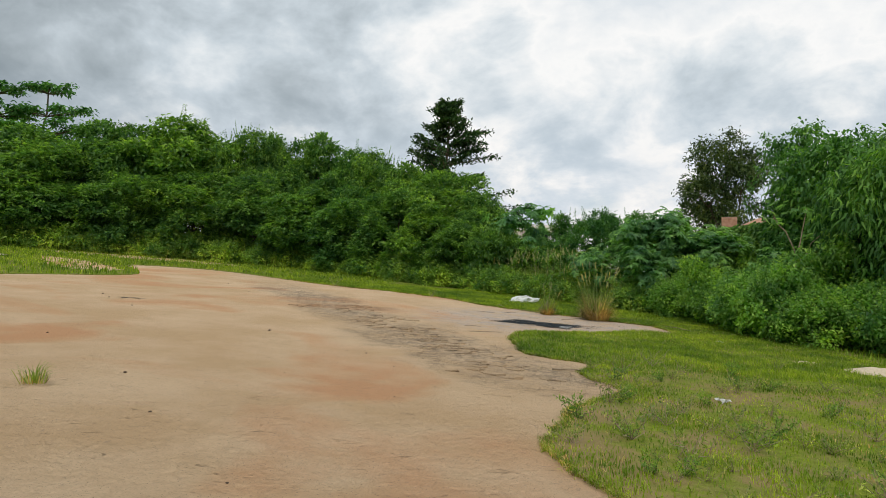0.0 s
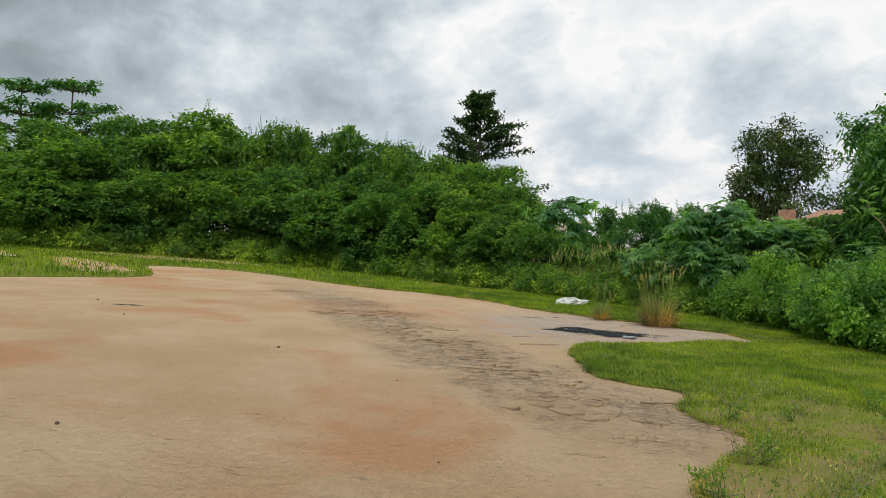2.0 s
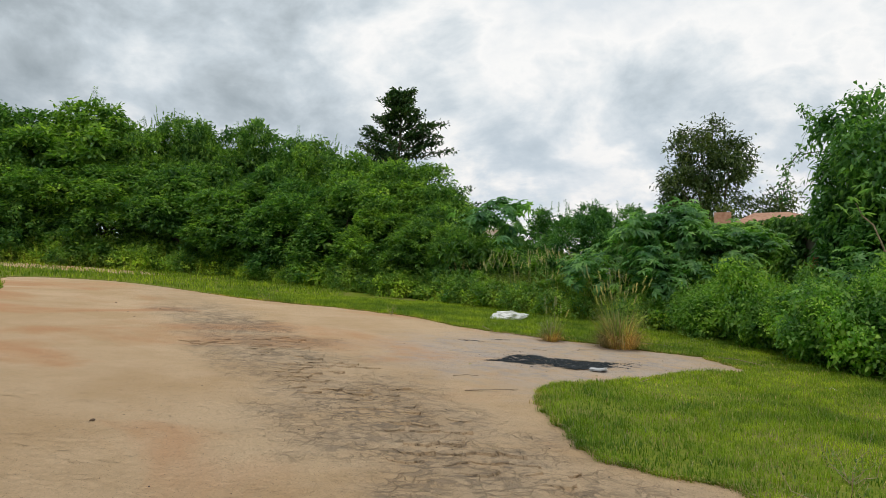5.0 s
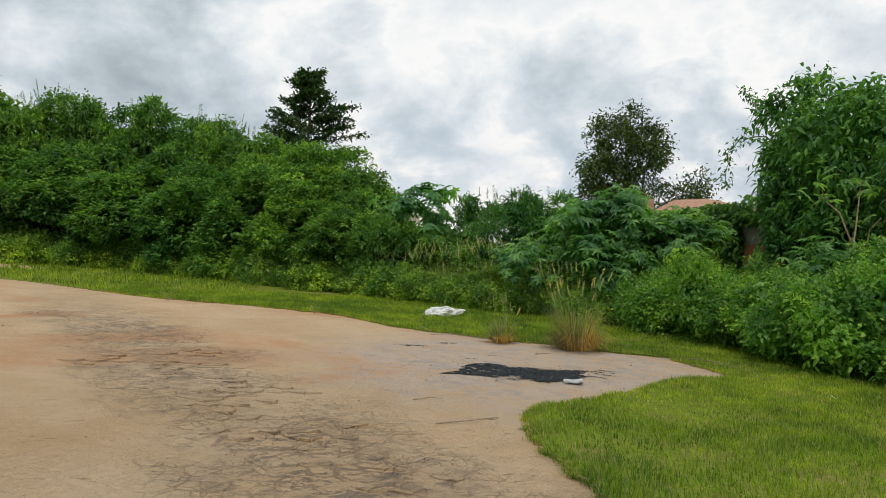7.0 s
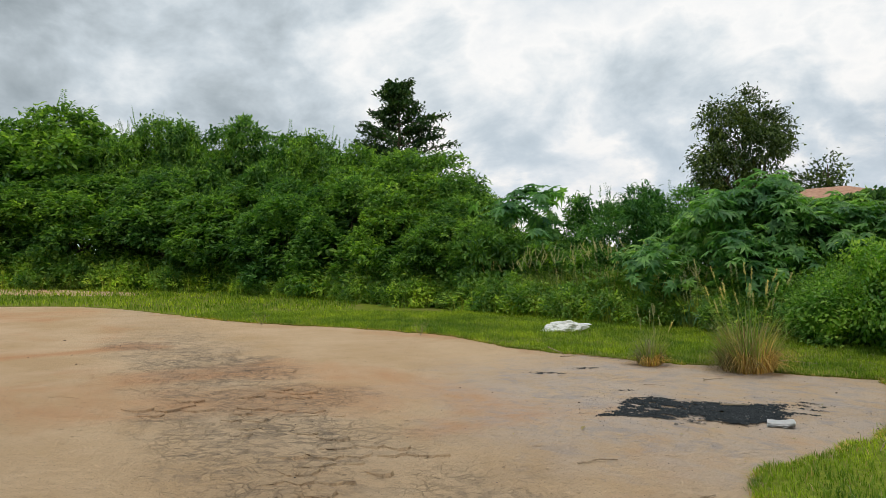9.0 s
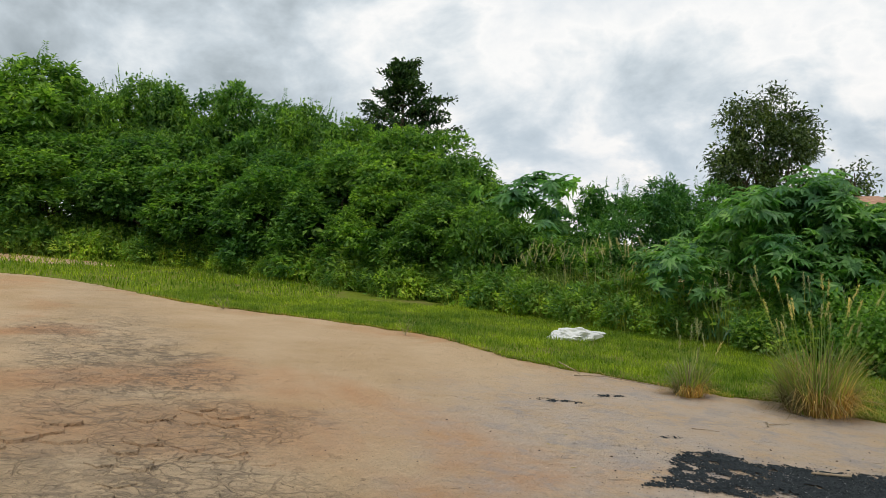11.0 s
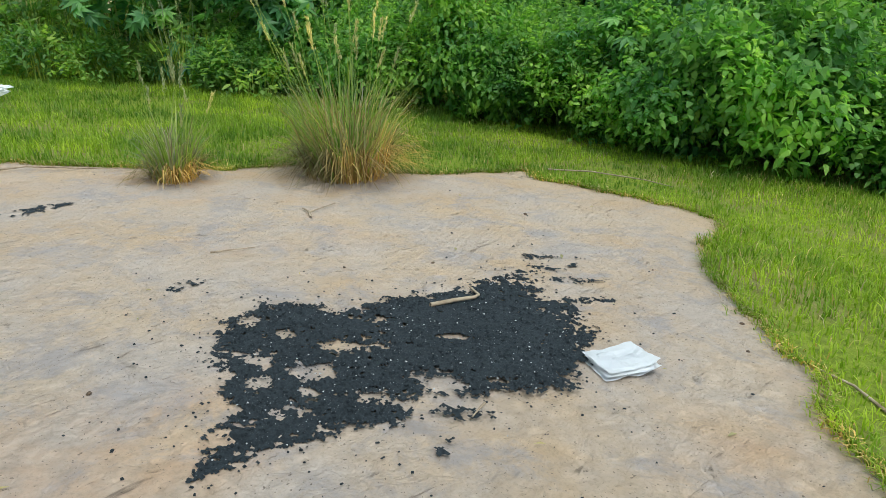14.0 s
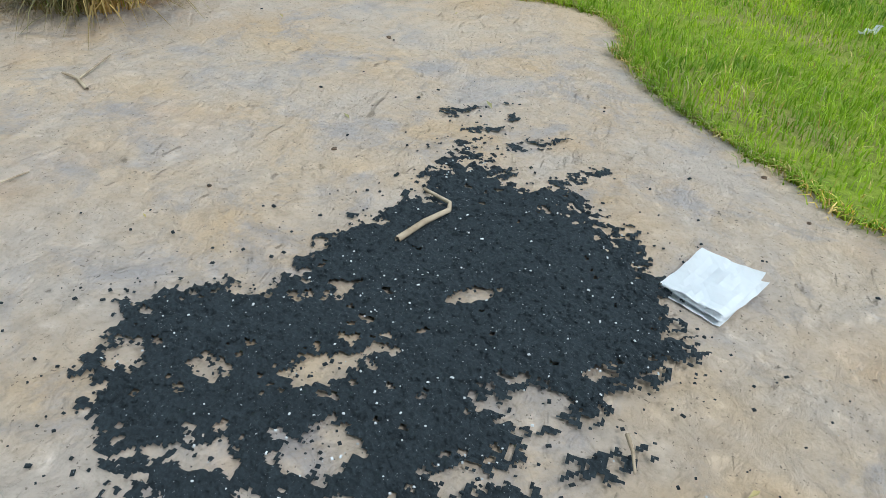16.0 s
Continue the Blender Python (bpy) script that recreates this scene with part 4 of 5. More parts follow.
def grass_tuft(x, y, height, radius, count, seed, label, heads):
    rng = np.random.default_rng(seed)
    root = tagged(new("grass_tuft"), label, "grass tuft", "dry grass tufts")

    def fan(n, h, r, w, spread, drop):
        ang = rng.uniform(0, 2 * np.pi, n)
        out = np.stack([np.cos(ang), np.sin(ang), np.zeros(n)], 1)
        base = out * (radius * spread * np.sqrt(rng.random(n)))[:, None]
        return arching(base, out + rng.normal(0, 0.3, (n, 3)) * np.array([1, 1, 0]), h * rng.uniform(0.4, 1.15, n), r * rng.uniform(0.3, 1.25, n), w, drop * rng.uniform(0.4, 1.2, n))

    child("foliage", mesh_of("foliage", *fan(int(count * 0.2), height * 1.02, height * 0.46, 0.010, 0.8, 0.14), GRASS_TALL), root, "green upper blades")
    child("dry_base", mesh_of("dry_base", *fan(int(count * 0.55), height * 0.45, height * 0.5, 0.009, 0.9, 0.75), DRY_BLADE), root, "dry straw-brown drooping lower blades")
    child("dry_foliage", mesh_of("dry_foliage", *fan(int(count * 0.34), height * 0.85, height * 0.42, 0.008, 0.9, 0.3), STRAW), root, "dry upright stalks")
    for k in range(heads):
        a, r = rng.uniform(0, 2 * np.pi), radius * rng.uniform(0.3, 1.9)
        h = height * rng.uniform(0.95, 1.65)
        tip = np.array([math.cos(a) * r, math.sin(a) * r, h])
        line = crooked(rng, tip * np.array([0.2, 0.2, 0]), tip, 5, 0.03)
        stalk = child("stalk", mesh_of("stalk", *tube(line, np.linspace(0.004, 0.002, 5), 3), GRASS_TALL), root)
        m = 46
        s = rng.uniform(0.8, 1.0, (m, 1))
        way = unit(line[-1] - line[-2])
        head = leaves(line[-1] - way * (1 - s) * 0.9 + rng.normal(0, 0.005, (m, 3)), way + rng.normal(0, 0.3, (m, 3)), np.tile([0.3, 0.2, 1.0], (m, 1)), 0.04, 0.008)
        child("seed_head", mesh_of("seed_head", *head, SEED), stalk, "pale feathery seed head")
    return stand(root, x, y)


grass_tuft(1.45, 3.35, 1.05, 0.40, 1100, 101, "large grass tuft, green above and straw-brown at its base", 26)
grass_tuft(0.18, 3.95, 0.6, 0.20, 420, 102, "small grass tuft, mostly dry and straw-brown", 9)


def seed_grass(x, y, height, radius, seed, heads, count=260):
    rng = np.random.default_rng(seed)
    ang = rng.uniform(0, 2 * np.pi, count)
    out = np.stack([np.cos(ang), np.sin(ang), np.zeros(count)], 1)
    base = out * (radius * np.sqrt(rng.random(count)))[:, None]
    g = blades(base, out, height * rng.uniform(0.4, 0.95, count), 0.014, rng.uniform(0.1, 0.5, count))
    root = tagged(new("tall_grass"), "tall flowering grass before the hedge", "grass", "flowering grass")
    child("foliage", mesh_of("foliage", *g, GRASS_TALL), root)
    seeds = []
    for k in range(heads):
        a, r = rng.uniform(0, 2 * np.pi), radius * rng.uniform(0.1, 1.1)
        top = np.array([math.cos(a) * r, math.sin(a) * r, height * rng.uniform(0.85, 1.15)])
        lean = unit(np.array([rng.normal(0.35, 0.25), rng.normal(0, 0.25), 1.0]))
        m = 40
        seeds.append(leaves(top + lean * rng.uniform(0, 0.28, (m, 1)) + rng.normal(0, 0.008, (m, 3)), lean + rng.normal(0, 0.25, (m, 3)), np.tile([0.3, 0.2, 1.0], (m, 1)), 0.05, 0.012))
        seeds.append(leaves(top[None] * np.array([0.6, 0.6, 0.1]), (top * np.array([0.4, 0.4, 0.9]))[None], np.array([[1.0, 0, 0]]), float(np.linalg.norm(top * np.array([0.4, 0.4, 0.9]))), 0.012, 0.0))
    tagged(child("seed_head", mesh_of("seed_head", *joined(*seeds), SEED), root, "pale straw seed heads"), kind="stuff")
    return root


TALL = [seed_grass(0, 0, 1.6, 0.6, s, 15, 420) for s in (111, 112)]
rng = np.random.default_rng(8)
TALL_AT = [(0.8, 14.6, 1.0), (1.4, 14.4, 1.05), (2.0, 14.0, 1.1), (2.6, 13.6, 1.1), (3.1, 13.2, 1.05), (3.5, 12.4, 1.0), (2.9, 12.2, 0.9), (4.2, 9.6, 0.75), (3.6, 10.2, 0.8), (4.9, 8.4, 0.7), (0.2, 15.4, 0.9),
           (-0.6, 16.4, 0.8), (3.0, 10.9, 0.7), (2.2, 12.4, 0.75)]
for k, (x, y, s) in enumerate(TALL_AT):
    (stand if k < 2 else again)(TALL[k % 2], x, y, 51 * k, (s, s, s))


def herb_clump(seed):
    rng = np.random.default_rng(seed)
    blobs = [(0, 0, 0.35, 0.75, 0.65, 0.42), (0.35, 0.1, 0.55, 0.35, 0.35, 0.3), (-0.3, 0.15, 0.5, 0.35, 0.35, 0.3)]
    root = tagged(new("herb"), "leafy green weeds along the hedge's foot", "weed", "hedge-foot weeds")
    child("foliage", crown_mesh("foliage", rng, blobs, 260, 9, 0.07, 0.13, 0.055, LEAF_HERB, 0.1, (0.5, 1.1), oval=True), root)
    n = 120
    ang = rng.uniform(0, 2 * np.pi, n)
    out = np.stack([np.cos(ang), np.sin(ang), np.zeros(n)], 1)
    child("grass_foliage", mesh_of("grass_foliage", *blades(out * rng.uniform(0, 0.7, (n, 1)), out, rng.uniform(0.4, 0.95, n), 0.012, rng.uniform(0.1, 0.6, n)), GRASS_TALL), root)
    return root


HERB = [herb_clump(s) for s in (121, 122, 123)]
FOOT = [(-41, 23), (-33, 25.4), (-27.5, 26.6), (-22, 28.2), (-17.5, 28.4), (-13.2, 27.4), (-9.4, 25), (-6.6, 22), (-4.4, 19.2), (-2.4, 16.8), (-0.6, 14.6), (1.2, 12.9), (2.8, 11.2), (4.0, 9.2), (4.6, 7.6)]
rng = np.random.default_rng(18)
k = 0
for i in range(len(FOOT) - 1):
    a, b = np.array(FOOT[i]), np.array(FOOT[i + 1])
    steps = max(2, int(np.linalg.norm(b - a) / 0.95))
    for s in np.arange(steps) / steps:
        for row, tall in ((0.0, 0.9), (1.1, 1.35)):
            q = a + (b - a) * s + rng.normal(0, 0.22, 2) + np.array([0.45, 0.9]) * row
            size = tall * rng.uniform(0.75, 1.2) * (1.25 if q[0] < -12 else 1.0)
            (stand if k < 3 else again)(HERB[k % 3], q[0], q[1], rng.uniform(0, 360), (size * 1.15, size * 1.15, size))
            k += 1


# ---- the burnt patch and litter ----
ASH_EDGE = [(-1.66, 0.28), (-1.52, 0.42), (-1.37, 0.6), (-1.27, 0.8), (-1.23, 0.93), (-1.12, 1.05), (-1.07, 1.16), (-0.97, 1.25), (-0.88, 1.25), (-0.76, 1.29), (-0.64, 1.23), (-0.56, 1.14), (-0.54, 1.02), (-0.46, 0.94),
            (-0.3, 1.0), (-0.18, 0.97), (0.03, 0.86), (0.16, 0.82), (0.38, 0.86), (0.58, 0.85), (0.68, 0.8), (0.57, 0.65), (0.38, 0.58), (0.38, 0.29), (0.26, 0.15), (0.06, 0.0),
            (-0.22, -0.07), (-0.31, -0.12), (-0.42, -0.09), (-0.53, 0.03), (-0.62, 0.03), (-0.65, 0.12), (-0.65, 0.31), (-0.72, 0.33), (-0.76, 0.24), (-0.89, 0.2), (-1.02, 0.13), (-1.15, 0.22), (-1.35, 0.22)]
# thin places where the earth shows through: x, y, half length, half width, turn
ASH_GAPS = [(-1.1, 0.82, 0.052, 0.056, 0.6), (-1.0, 0.6, 0.095, 0.064, -0.9), (-1.11, 0.485, 0.028, 0.048, 0.0), (-0.76, 0.726, 0.085, 0.040, -0.9), (-0.866, 0.973, 0.038, 0.048, 0.3), (-0.3, 0.47, 0.048, 0.032, -0.9),
            (-0.946, 0.29, 0.067, 0.045, -0.9), (-0.91, 1.2, 0.048, 0.048, 0.2), (-0.63, 0.63, 0.028, 0.032, 0.4), (-0.66, 0.2, 0.067, 0.048, 1.2), (-1.22, 0.66, 0.038, 0.032, 0.5), (-1.2, 0.4, 0.048, 0.032, -0.6)]


def islands(faces):
    """Splits faces into connected groups, the largest first."""
    owner = {}
    for i, f in enumerate(faces.tolist()):
        for v in f:
            owner.setdefault(v, []).append(i)
    seen, groups, rows = np.zeros(len(faces), bool), [], faces.tolist()
    for i in range(len(rows)):
        if seen[i]:
            continue
        seen[i], todo, group = True, [i], []
        while todo:
            k = todo.pop()
            group.append(k)
            for v in rows[k]:
                for j in owner[v]:
                    if not seen[j]:
                        seen[j] = True
                        todo.append(j)
        groups.append(group)
    return sorted(groups, key=len, reverse=True)


def ash_patch(poly, label, fray=0.07, holes=0.118, seed=0.0, step=0.009, grow=0.008, gaps=()):
    xs = [p[0] for p in poly]
    ys = [p[1] for p in poly]
    x, y = np.meshgrid(np.arange(min(xs) - 0.25, max(xs) + 0.25, step), np.arange(min(ys) - 0.25, max(ys) + 0.25, step))
    shape = x.shape
    x, y = x.ravel(), y.ravel()
    d = edge_distance(x, y, poly) * np.where(in_polygon(x, y, poly), 1, -1)
    n1, n2, n3 = soft_noise(x, y, 3.2, seed + 1), soft_noise(x, y, 9, seed + 2), soft_noise(x, y, 34, seed + 3)
    depth = d + grow + fray * (0.7 * n1 + 0.9 * n2 + 1.1 * n3)
    thin = np.clip((-0.35 - x) / 0.3, 0, 1) * 0.045
    body = np.minimum(depth, holes + 0.05 - thin - (n1 * 0.08 + n2 * 0.17 + n3 * 0.15))
    for gx, gy, ga, gb, turn in gaps:
        u, w = (x - gx) * math.cos(turn) + (y - gy) * math.sin(turn), (y - gy) * math.cos(turn) - (x - gx) * math.sin(turn)
        body = np.minimum(body, (np.sqrt((u / ga) ** 2 + (w / gb) ** 2) - 1.0) * gb + 0.05 * n2 + 0.05 * n3)
    z = ground_z(x, y) + np.clip(body, 0, 0.08) * 0.13 + 0.007 + 0.006 * n3 + 0.006 * n2
    i = np.arange(len(x)).reshape(shape)
    f = np.stack([i[:-1, :-1], i[:-1, 1:], i[1:, 1:], i[1:, :-1]], -1).reshape(-1, 4)
    f = f[(body[f] > 0).sum(1) >= 3]
    groups = islands(f)

    def mesh(faces):
        used = np.unique(faces)
        remap = np.zeros(len(x), int)
        remap[used] = np.arange(len(used))
        return mesh_of("ash", np.stack([x, y, z], 1)[used], remap[faces], ASH)

    tagged(new("ash_patch", mesh(f[groups[0]])), label, "ash", "burnt patches")
    rest = [k for g in groups[1:] for k in g]
    if rest:
        tagged(new("ash_scatter", mesh(f[rest])), "black ash flecks round a burnt patch", "ash", kind="stuff")


ash_patch(ASH_EDGE, "large patch of black charred ash on bare earth", 0.085, step=0.008, gaps=ASH_GAPS)


def spot(cx, cy, r, ry, turn, seed):
    poly = [(cx + math.cos(a) * r * math.cos(turn) - math.sin(a) * ry * math.sin(turn), cy + math.cos(a) * r * math.sin(turn) + math.sin(a) * ry * math.cos(turn)) for a in np.arange(12) * math.pi / 6]
    ash_patch(poly, "small scatter of black charred ash", 0.075, 0.005, seed, 0.009, 0.012)


for k, (cx, cy, r, ry, turn) in enumerate(((-0.95, 3.62, 0.27, 0.10, 0.2), (-1.61, 3.15, 0.28, 0.11, -0.2), (-0.9, 1.78, 0.12, 0.08, 0.3), (-0.776, 0.004, 0.13, 0.06, -0.8), (0.76, 0.55, 0.17, 0.04, -0.8),
                                           (0.932, 0.936, 0.10, 0.04, -0.7), (0.556, 0.315, 0.17, 0.05, -0.7), (1.02, 0.72, 0.10, 0.025, 0.3), (0.80, 0.77, 0.11, 0.03, -0.9), (-0.745, 0.15, 0.05, 0.03, -0.8), (-1.0, -0.1, 0.07, 0.04, 0.2), (-1.16, -0.04, 0.06, 0.04, 0.6), (-9.7, -1.0, 0.3, 0.12, 0.2))):
    spot(cx, cy, r, ry, turn, 10.0 + k)


def crumbs(name, label, mat, n, seed, size, out, strays):
    """Loose crumbs, many of them on and round the burnt patch."""
    rng = np.random.default_rng(seed)
    x, y = rng.uniform(-1.9, 1.3, n), rng.uniform(-0.7, 2.0, n)
    d = edge_distance(x, y, ASH_EDGE) * np.where(in_polygon(x, y, ASH_EDGE), 1, -1)
    keep = (rng.random(n) < np.where(d > 0, 0.75, np.exp(d / 0.16) * out))
    x, y, d = x[keep], y[keep], d[keep]
    xs, ys = rng.uniform(-6, 3, strays), rng.uniform(-8, 7, strays)
    x, y = np.concatenate([x, xs]), np.concatenate([y, ys])
    n = len(x)
    s = size * rng.uniform(0.4, 1.6, n) ** 1.3
    base = np.stack([x, y, ground_z(x, y) + 0.012 + np.concatenate([np.clip(d, 0, 0.08) * 0.14, np.zeros(strays) - 0.006])], 1)
    corner = np.array([(-1, -1, 0), (1, -1, 0), (1, 1, 0), (-1, 1, 0), (-0.6, -0.7, 1), (0.7, -0.6, 1), (0.6, 0.7, 1), (-0.7, 0.6, 1)], float)
    a = rng.uniform(0, 6.3, n)
    c = corner[None] * s[:, None, None] * np.stack([rng.uniform(0.5, 1.8, n), np.ones(n), rng.uniform(0.5, 1.2, n)], 1)[:, None]
    ca, sa = np.cos(a)[:, None], np.sin(a)[:, None]
    v = np.stack([c[..., 0] * ca - c[..., 1] * sa, c[..., 0] * sa + c[..., 1] * ca, c[..., 2]], -1) + base[:, None]
    q = np.array([(4, 5, 6, 7), (0, 1, 5, 4), (1, 2, 6, 5), (2, 3, 7, 6), (3, 0, 4, 7)])
    f = (np.arange(n)[:, None, None] * 8 + q).reshape(-1, 4)
    return tagged(new(name, mesh_of(name, v.reshape(-1, 3), f, mat)), label, "ash", kind="stuff")


crumbs("charcoal", "loose black charcoal crumbs on the earth", ASH, 15000, 131, 0.0030, 0.22, 380)
crumbs("white_ash", "pale flecks of white ash in the charred patch", FLAKE, 2600, 132, 0.0017, 0.05, 0)


def paper_stack():
    """A folded wad of white paper, its upper sheets askew and creased."""
    root = tagged(new("paper"), "folded wad of white paper lying by the ash", "paper")
    for k, (turn, dx, dy, lift) in enumerate(((0, 0, 0, 0), (-4, 0.01, -0.006, 0.012), (2, 0.006, 0.004, 0.022))):
        bm = bmesh.new()
        nx, ny = 12, 10
        grid = [[None] * (ny + 1) for _ in range(nx + 1)]
        for i in range(nx + 1):
            for j in range(ny + 1):
                u, v = i / nx - 0.5, j / ny - 0.5
                z = 0.008 * noise.noise(Vector((u * 4, v * 4, k * 3.0))) + 0.03 * max(0, u - 0.25) * max(0, -v) * 4 + 0.015 * abs(u) * (k == 2)
                grid[i][j] = bm.verts.new((u * 0.27, v * 0.225, lift + max(z, -0.004) + 0.008))
        for i in range(nx):
            for j in range(ny):
                bm.faces.new((grid[i][j], grid[i + 1][j], grid[i + 1][j + 1], grid[i][j + 1]))
        geom = bmesh.ops.solidify(bm, geom=bm.faces[:], thickness=-0.009)
        bmesh.ops.rotate(bm, verts=bm.verts, cent=(0, 0, 0), matrix=Matrix.Rotation(radians(turn), 3, "Z"))
        bmesh.ops.translate(bm, verts=bm.verts, vec=(dx, dy, 0))
        part("sheet", bm, PAPER, root)
    return stand(root, 0.012, -0.182, -27, (0.93, 0.93, 1.2))


paper_stack()


def sack(x, y, turn, size):
    """Crumpled plastic sack with a twisted end."""
    bm = bmesh.new()
    bmesh.ops.create_icosphere(bm, subdivisions=4, radius=1.0)
    for v in bm.verts:
        c = v.co.copy()
        n = noise.fractal(c * 1.6 + Vector((3, 1, 7)), 1.0, 2.0, 4)
        r = 1 + 0.42 * n + 0.12 * abs(noise.noise(c * 6))
        taper = 1.0 if c.x < 0.35 else max(0.25, 1.0 - (c.x - 0.35) * 1.1)
        v.co = Vector((c.x * 0.46 * r + (0.12 if c.x > 0.8 else 0), c.y * 0.24 * r * taper, max(0.0, 0.09 + c.z * 0.17 * r * taper)))
        if c.x > 0.75:
            v.co.z += 0.06
    me = bpy.data.meshes.new("plastic_sack")
    bm.to_mesh(me), bm.free()
    me.materials.append(PLASTIC)
    return stand(tagged(new("plastic_sack", me), "crumpled white plastic sack lying on the grass", "sack"), x, y, turn, (size, size, size))


sack(0.08, 9.14, -8, 0.95)


def stick(points, r, label, name="stick"):
    p = np.array([(x, y, float(ground_z(x, y)) + 0.012 + h) for x, y, h in points])
    return tagged(new(name, mesh_of(name, *tube(p, np.linspace(r, r * 0.5, len(p)), 6), TWIG, True)), label, "stick")


stick([(-0.16, 0.77, 0.012), (-0.037, 0.727, 0.02), (0.055, 0.673, 0.03), (0.11, 0.689, 0.025), (0.182, 0.81, 0.012)], 0.012, "pale crooked twig lying on the ash")
stick([(0.36, 2.42, 0), (0.42, 2.52, 0.01), (0.44, 2.62, 0.01)], 0.01, "pale dry twig on the earth")
stick([(0.42, 2.52, 0.005), (0.55, 2.55, 0.01), (0.72, 2.6, 0.01)], 0.006, "thin dry twig on the earth")
stick([(-0.687, -0.026, 0.012), (-0.74, -0.045, 0.018), (-0.794, -0.058, 0.01)], 0.006, "small pale twig beside the ash")
stick([(-1.3, -7.0, 0), (-1.0, -6.98, 0.012), (-0.78, -6.95, 0.0)], 0.014, "thin brown stick on the earth")
stick([(-1.0, 4.95, 0), (-0.6, 4.9, 0.02), (-0.2, 4.62, 0.01), (0.05, 4.5, 0.0)], 0.01, "dry stalk lying at the turf's edge")
stick([(-1.1, 5.4, 0.1), (-0.95, 5.15, 0.04), (-0.9, 4.98, 0.0)], 0.008, "dry stalk leaning from the turf")
stick([(-2.3, -2.6, 0), (-1.95, -2.5, 0.01), (-1.6, -2.3, 0.0)], 0.008, "thin dry twig on the earth")
stick([(-2.35, -1.5, 0), (-2.15, -1.42, 0.008), (-2.0, -1.4, 0.0)], 0.007, "short dry twig on the earth")


# ---- weeds on the turf and earth ----
def weed(seed, height, count, dry):
    rng = np.random.default_rng(seed)
    root = tagged(new("weed"), "straggly knee-high weed with thin reddish stems" if dry else "small leafy green weed", "weed", "yard weeds")
    pts, dirs, stems = [], [], []
    for k in range(7):
        a, r = rng.uniform(0, 2 * np.pi), height * rng.uniform(0.25, 0.9)
        tip = np.array([math.cos(a) * r, math.sin(a) * r, height * rng.uniform(0.5, 1.0)])
        line = crooked(rng, (0, 0, 0), tip, 5, 0.07)
        stems.append(tube(line, np.linspace(0.004, 0.0015, 5), 4))
        s = rng.uniform(0.15, 1, (count, 1))
        pts.append(tip * s + rng.normal(0, 0.012, (count, 3)))
        dirs.append(rng.normal(0, 0.8, (count, 3)) + np.array([0, 0, 0.35]))
    p, d = np.concatenate(pts), np.concatenate(dirs)
    n = len(p)
    v, f = leaves(p, d, np.tile([0, 0, 1.0], (n, 1)) + rng.normal(0, 0.3, (n, 3)), 0.042 * rng.uniform(0.5, 1.3, n), 0.017, 0.2)
    tagged(child("stem", mesh_of("stem", *joined(*stems), TWIG if dry else STEM), root), kind="stuff")
    child("foliage", mesh_of("foliage", v, f, GRASS_TALL if dry else LEAF_HERB), root)
    return root


WEED = [weed(141, 0.34, 16, True), weed(142, 0.26, 22, False), weed(143, 0.42, 18, True)]
rng = np.random.default_rng(145)
WEED_AT = [(-1.0, -9.2), (-1.5, -10.2), (-1.2, -10.9), (-1.75, -11.2), (-0.8, -8.9), (-0.7, -10.2), (-0.3, -9.5), (-1.3, -11.9), (-0.9, -11.5), (-0.2, -11.0), (0.3, -10.3), (-0.5, -12.4),
           (0.2, -12.2), (0.8, -11.3), (1.3, -10.2), (0.7, -9.3), (-0.6, -7.6), (-0.3, -6.9), (-0.7, -6.7), (0.1, -7.4), (0.9, -7.9), (1.7, -8.8), (2.2, -10.1), (1.5, -12.1), (2.4, -7.2), (1.4, -6.4), (0.4, -5.9),
           (2.6, -5.3), (3.2, -8.6), (3.0, -11.2), (-1.2, -13.0), (-0.4, -13.6), (0.6, -13.4), (-3.2, 8.2), (-7.9, 11.4), (-6.9, 10.6)]
for k, (x, y) in enumerate(WEED_AT):
    g = rng.uniform(0.7, 1.15)
    (stand if k < 3 else again)(WEED[k % 3], x, y, rng.uniform(0, 360), (g, g, g), -0.01)
for k in range(120):
    x, y = rng.uniform(-1.9, 4.0), rng.uniform(-14.0, -6.2)
    if in_polygon(np.array([x]), np.array([y]), LAWN)[0]:
        g = rng.uniform(0.35, 0.8)
        again(WEED[k % 3], x, y, rng.uniform(0, 360), (g, g, g), -0.01)


def earth_plant(x, y):
    """Sparse grass plant alone on the bare earth."""
    rng = np.random.default_rng(151)
    root = tagged(new("weed"), "sparse half-dry grass plant alone on bare earth", "weed")
    n = 90
    ang = rng.uniform(0, 2 * np.pi, n)
    out = np.stack([np.cos(ang), np.sin(ang), np.zeros(n)], 1)
    child("foliage", mesh_of("foliage", *blades(out * rng.uniform(0, 0.12, (n, 1)), out, rng.uniform(0.08, 0.26, n), 0.007, rng.uniform(0.3, 1.1, n)), GRASS_TALL), root)
    child("dry_foliage", mesh_of("dry_foliage", *blades(out[:40] * 0.1, out[:40], rng.uniform(0.05, 0.16, 40), 0.008, rng.uniform(0.6, 1.2, 40)), STRAW), root)
    return stand(root, x, y)


earth_plant(-6.57, -10.44)


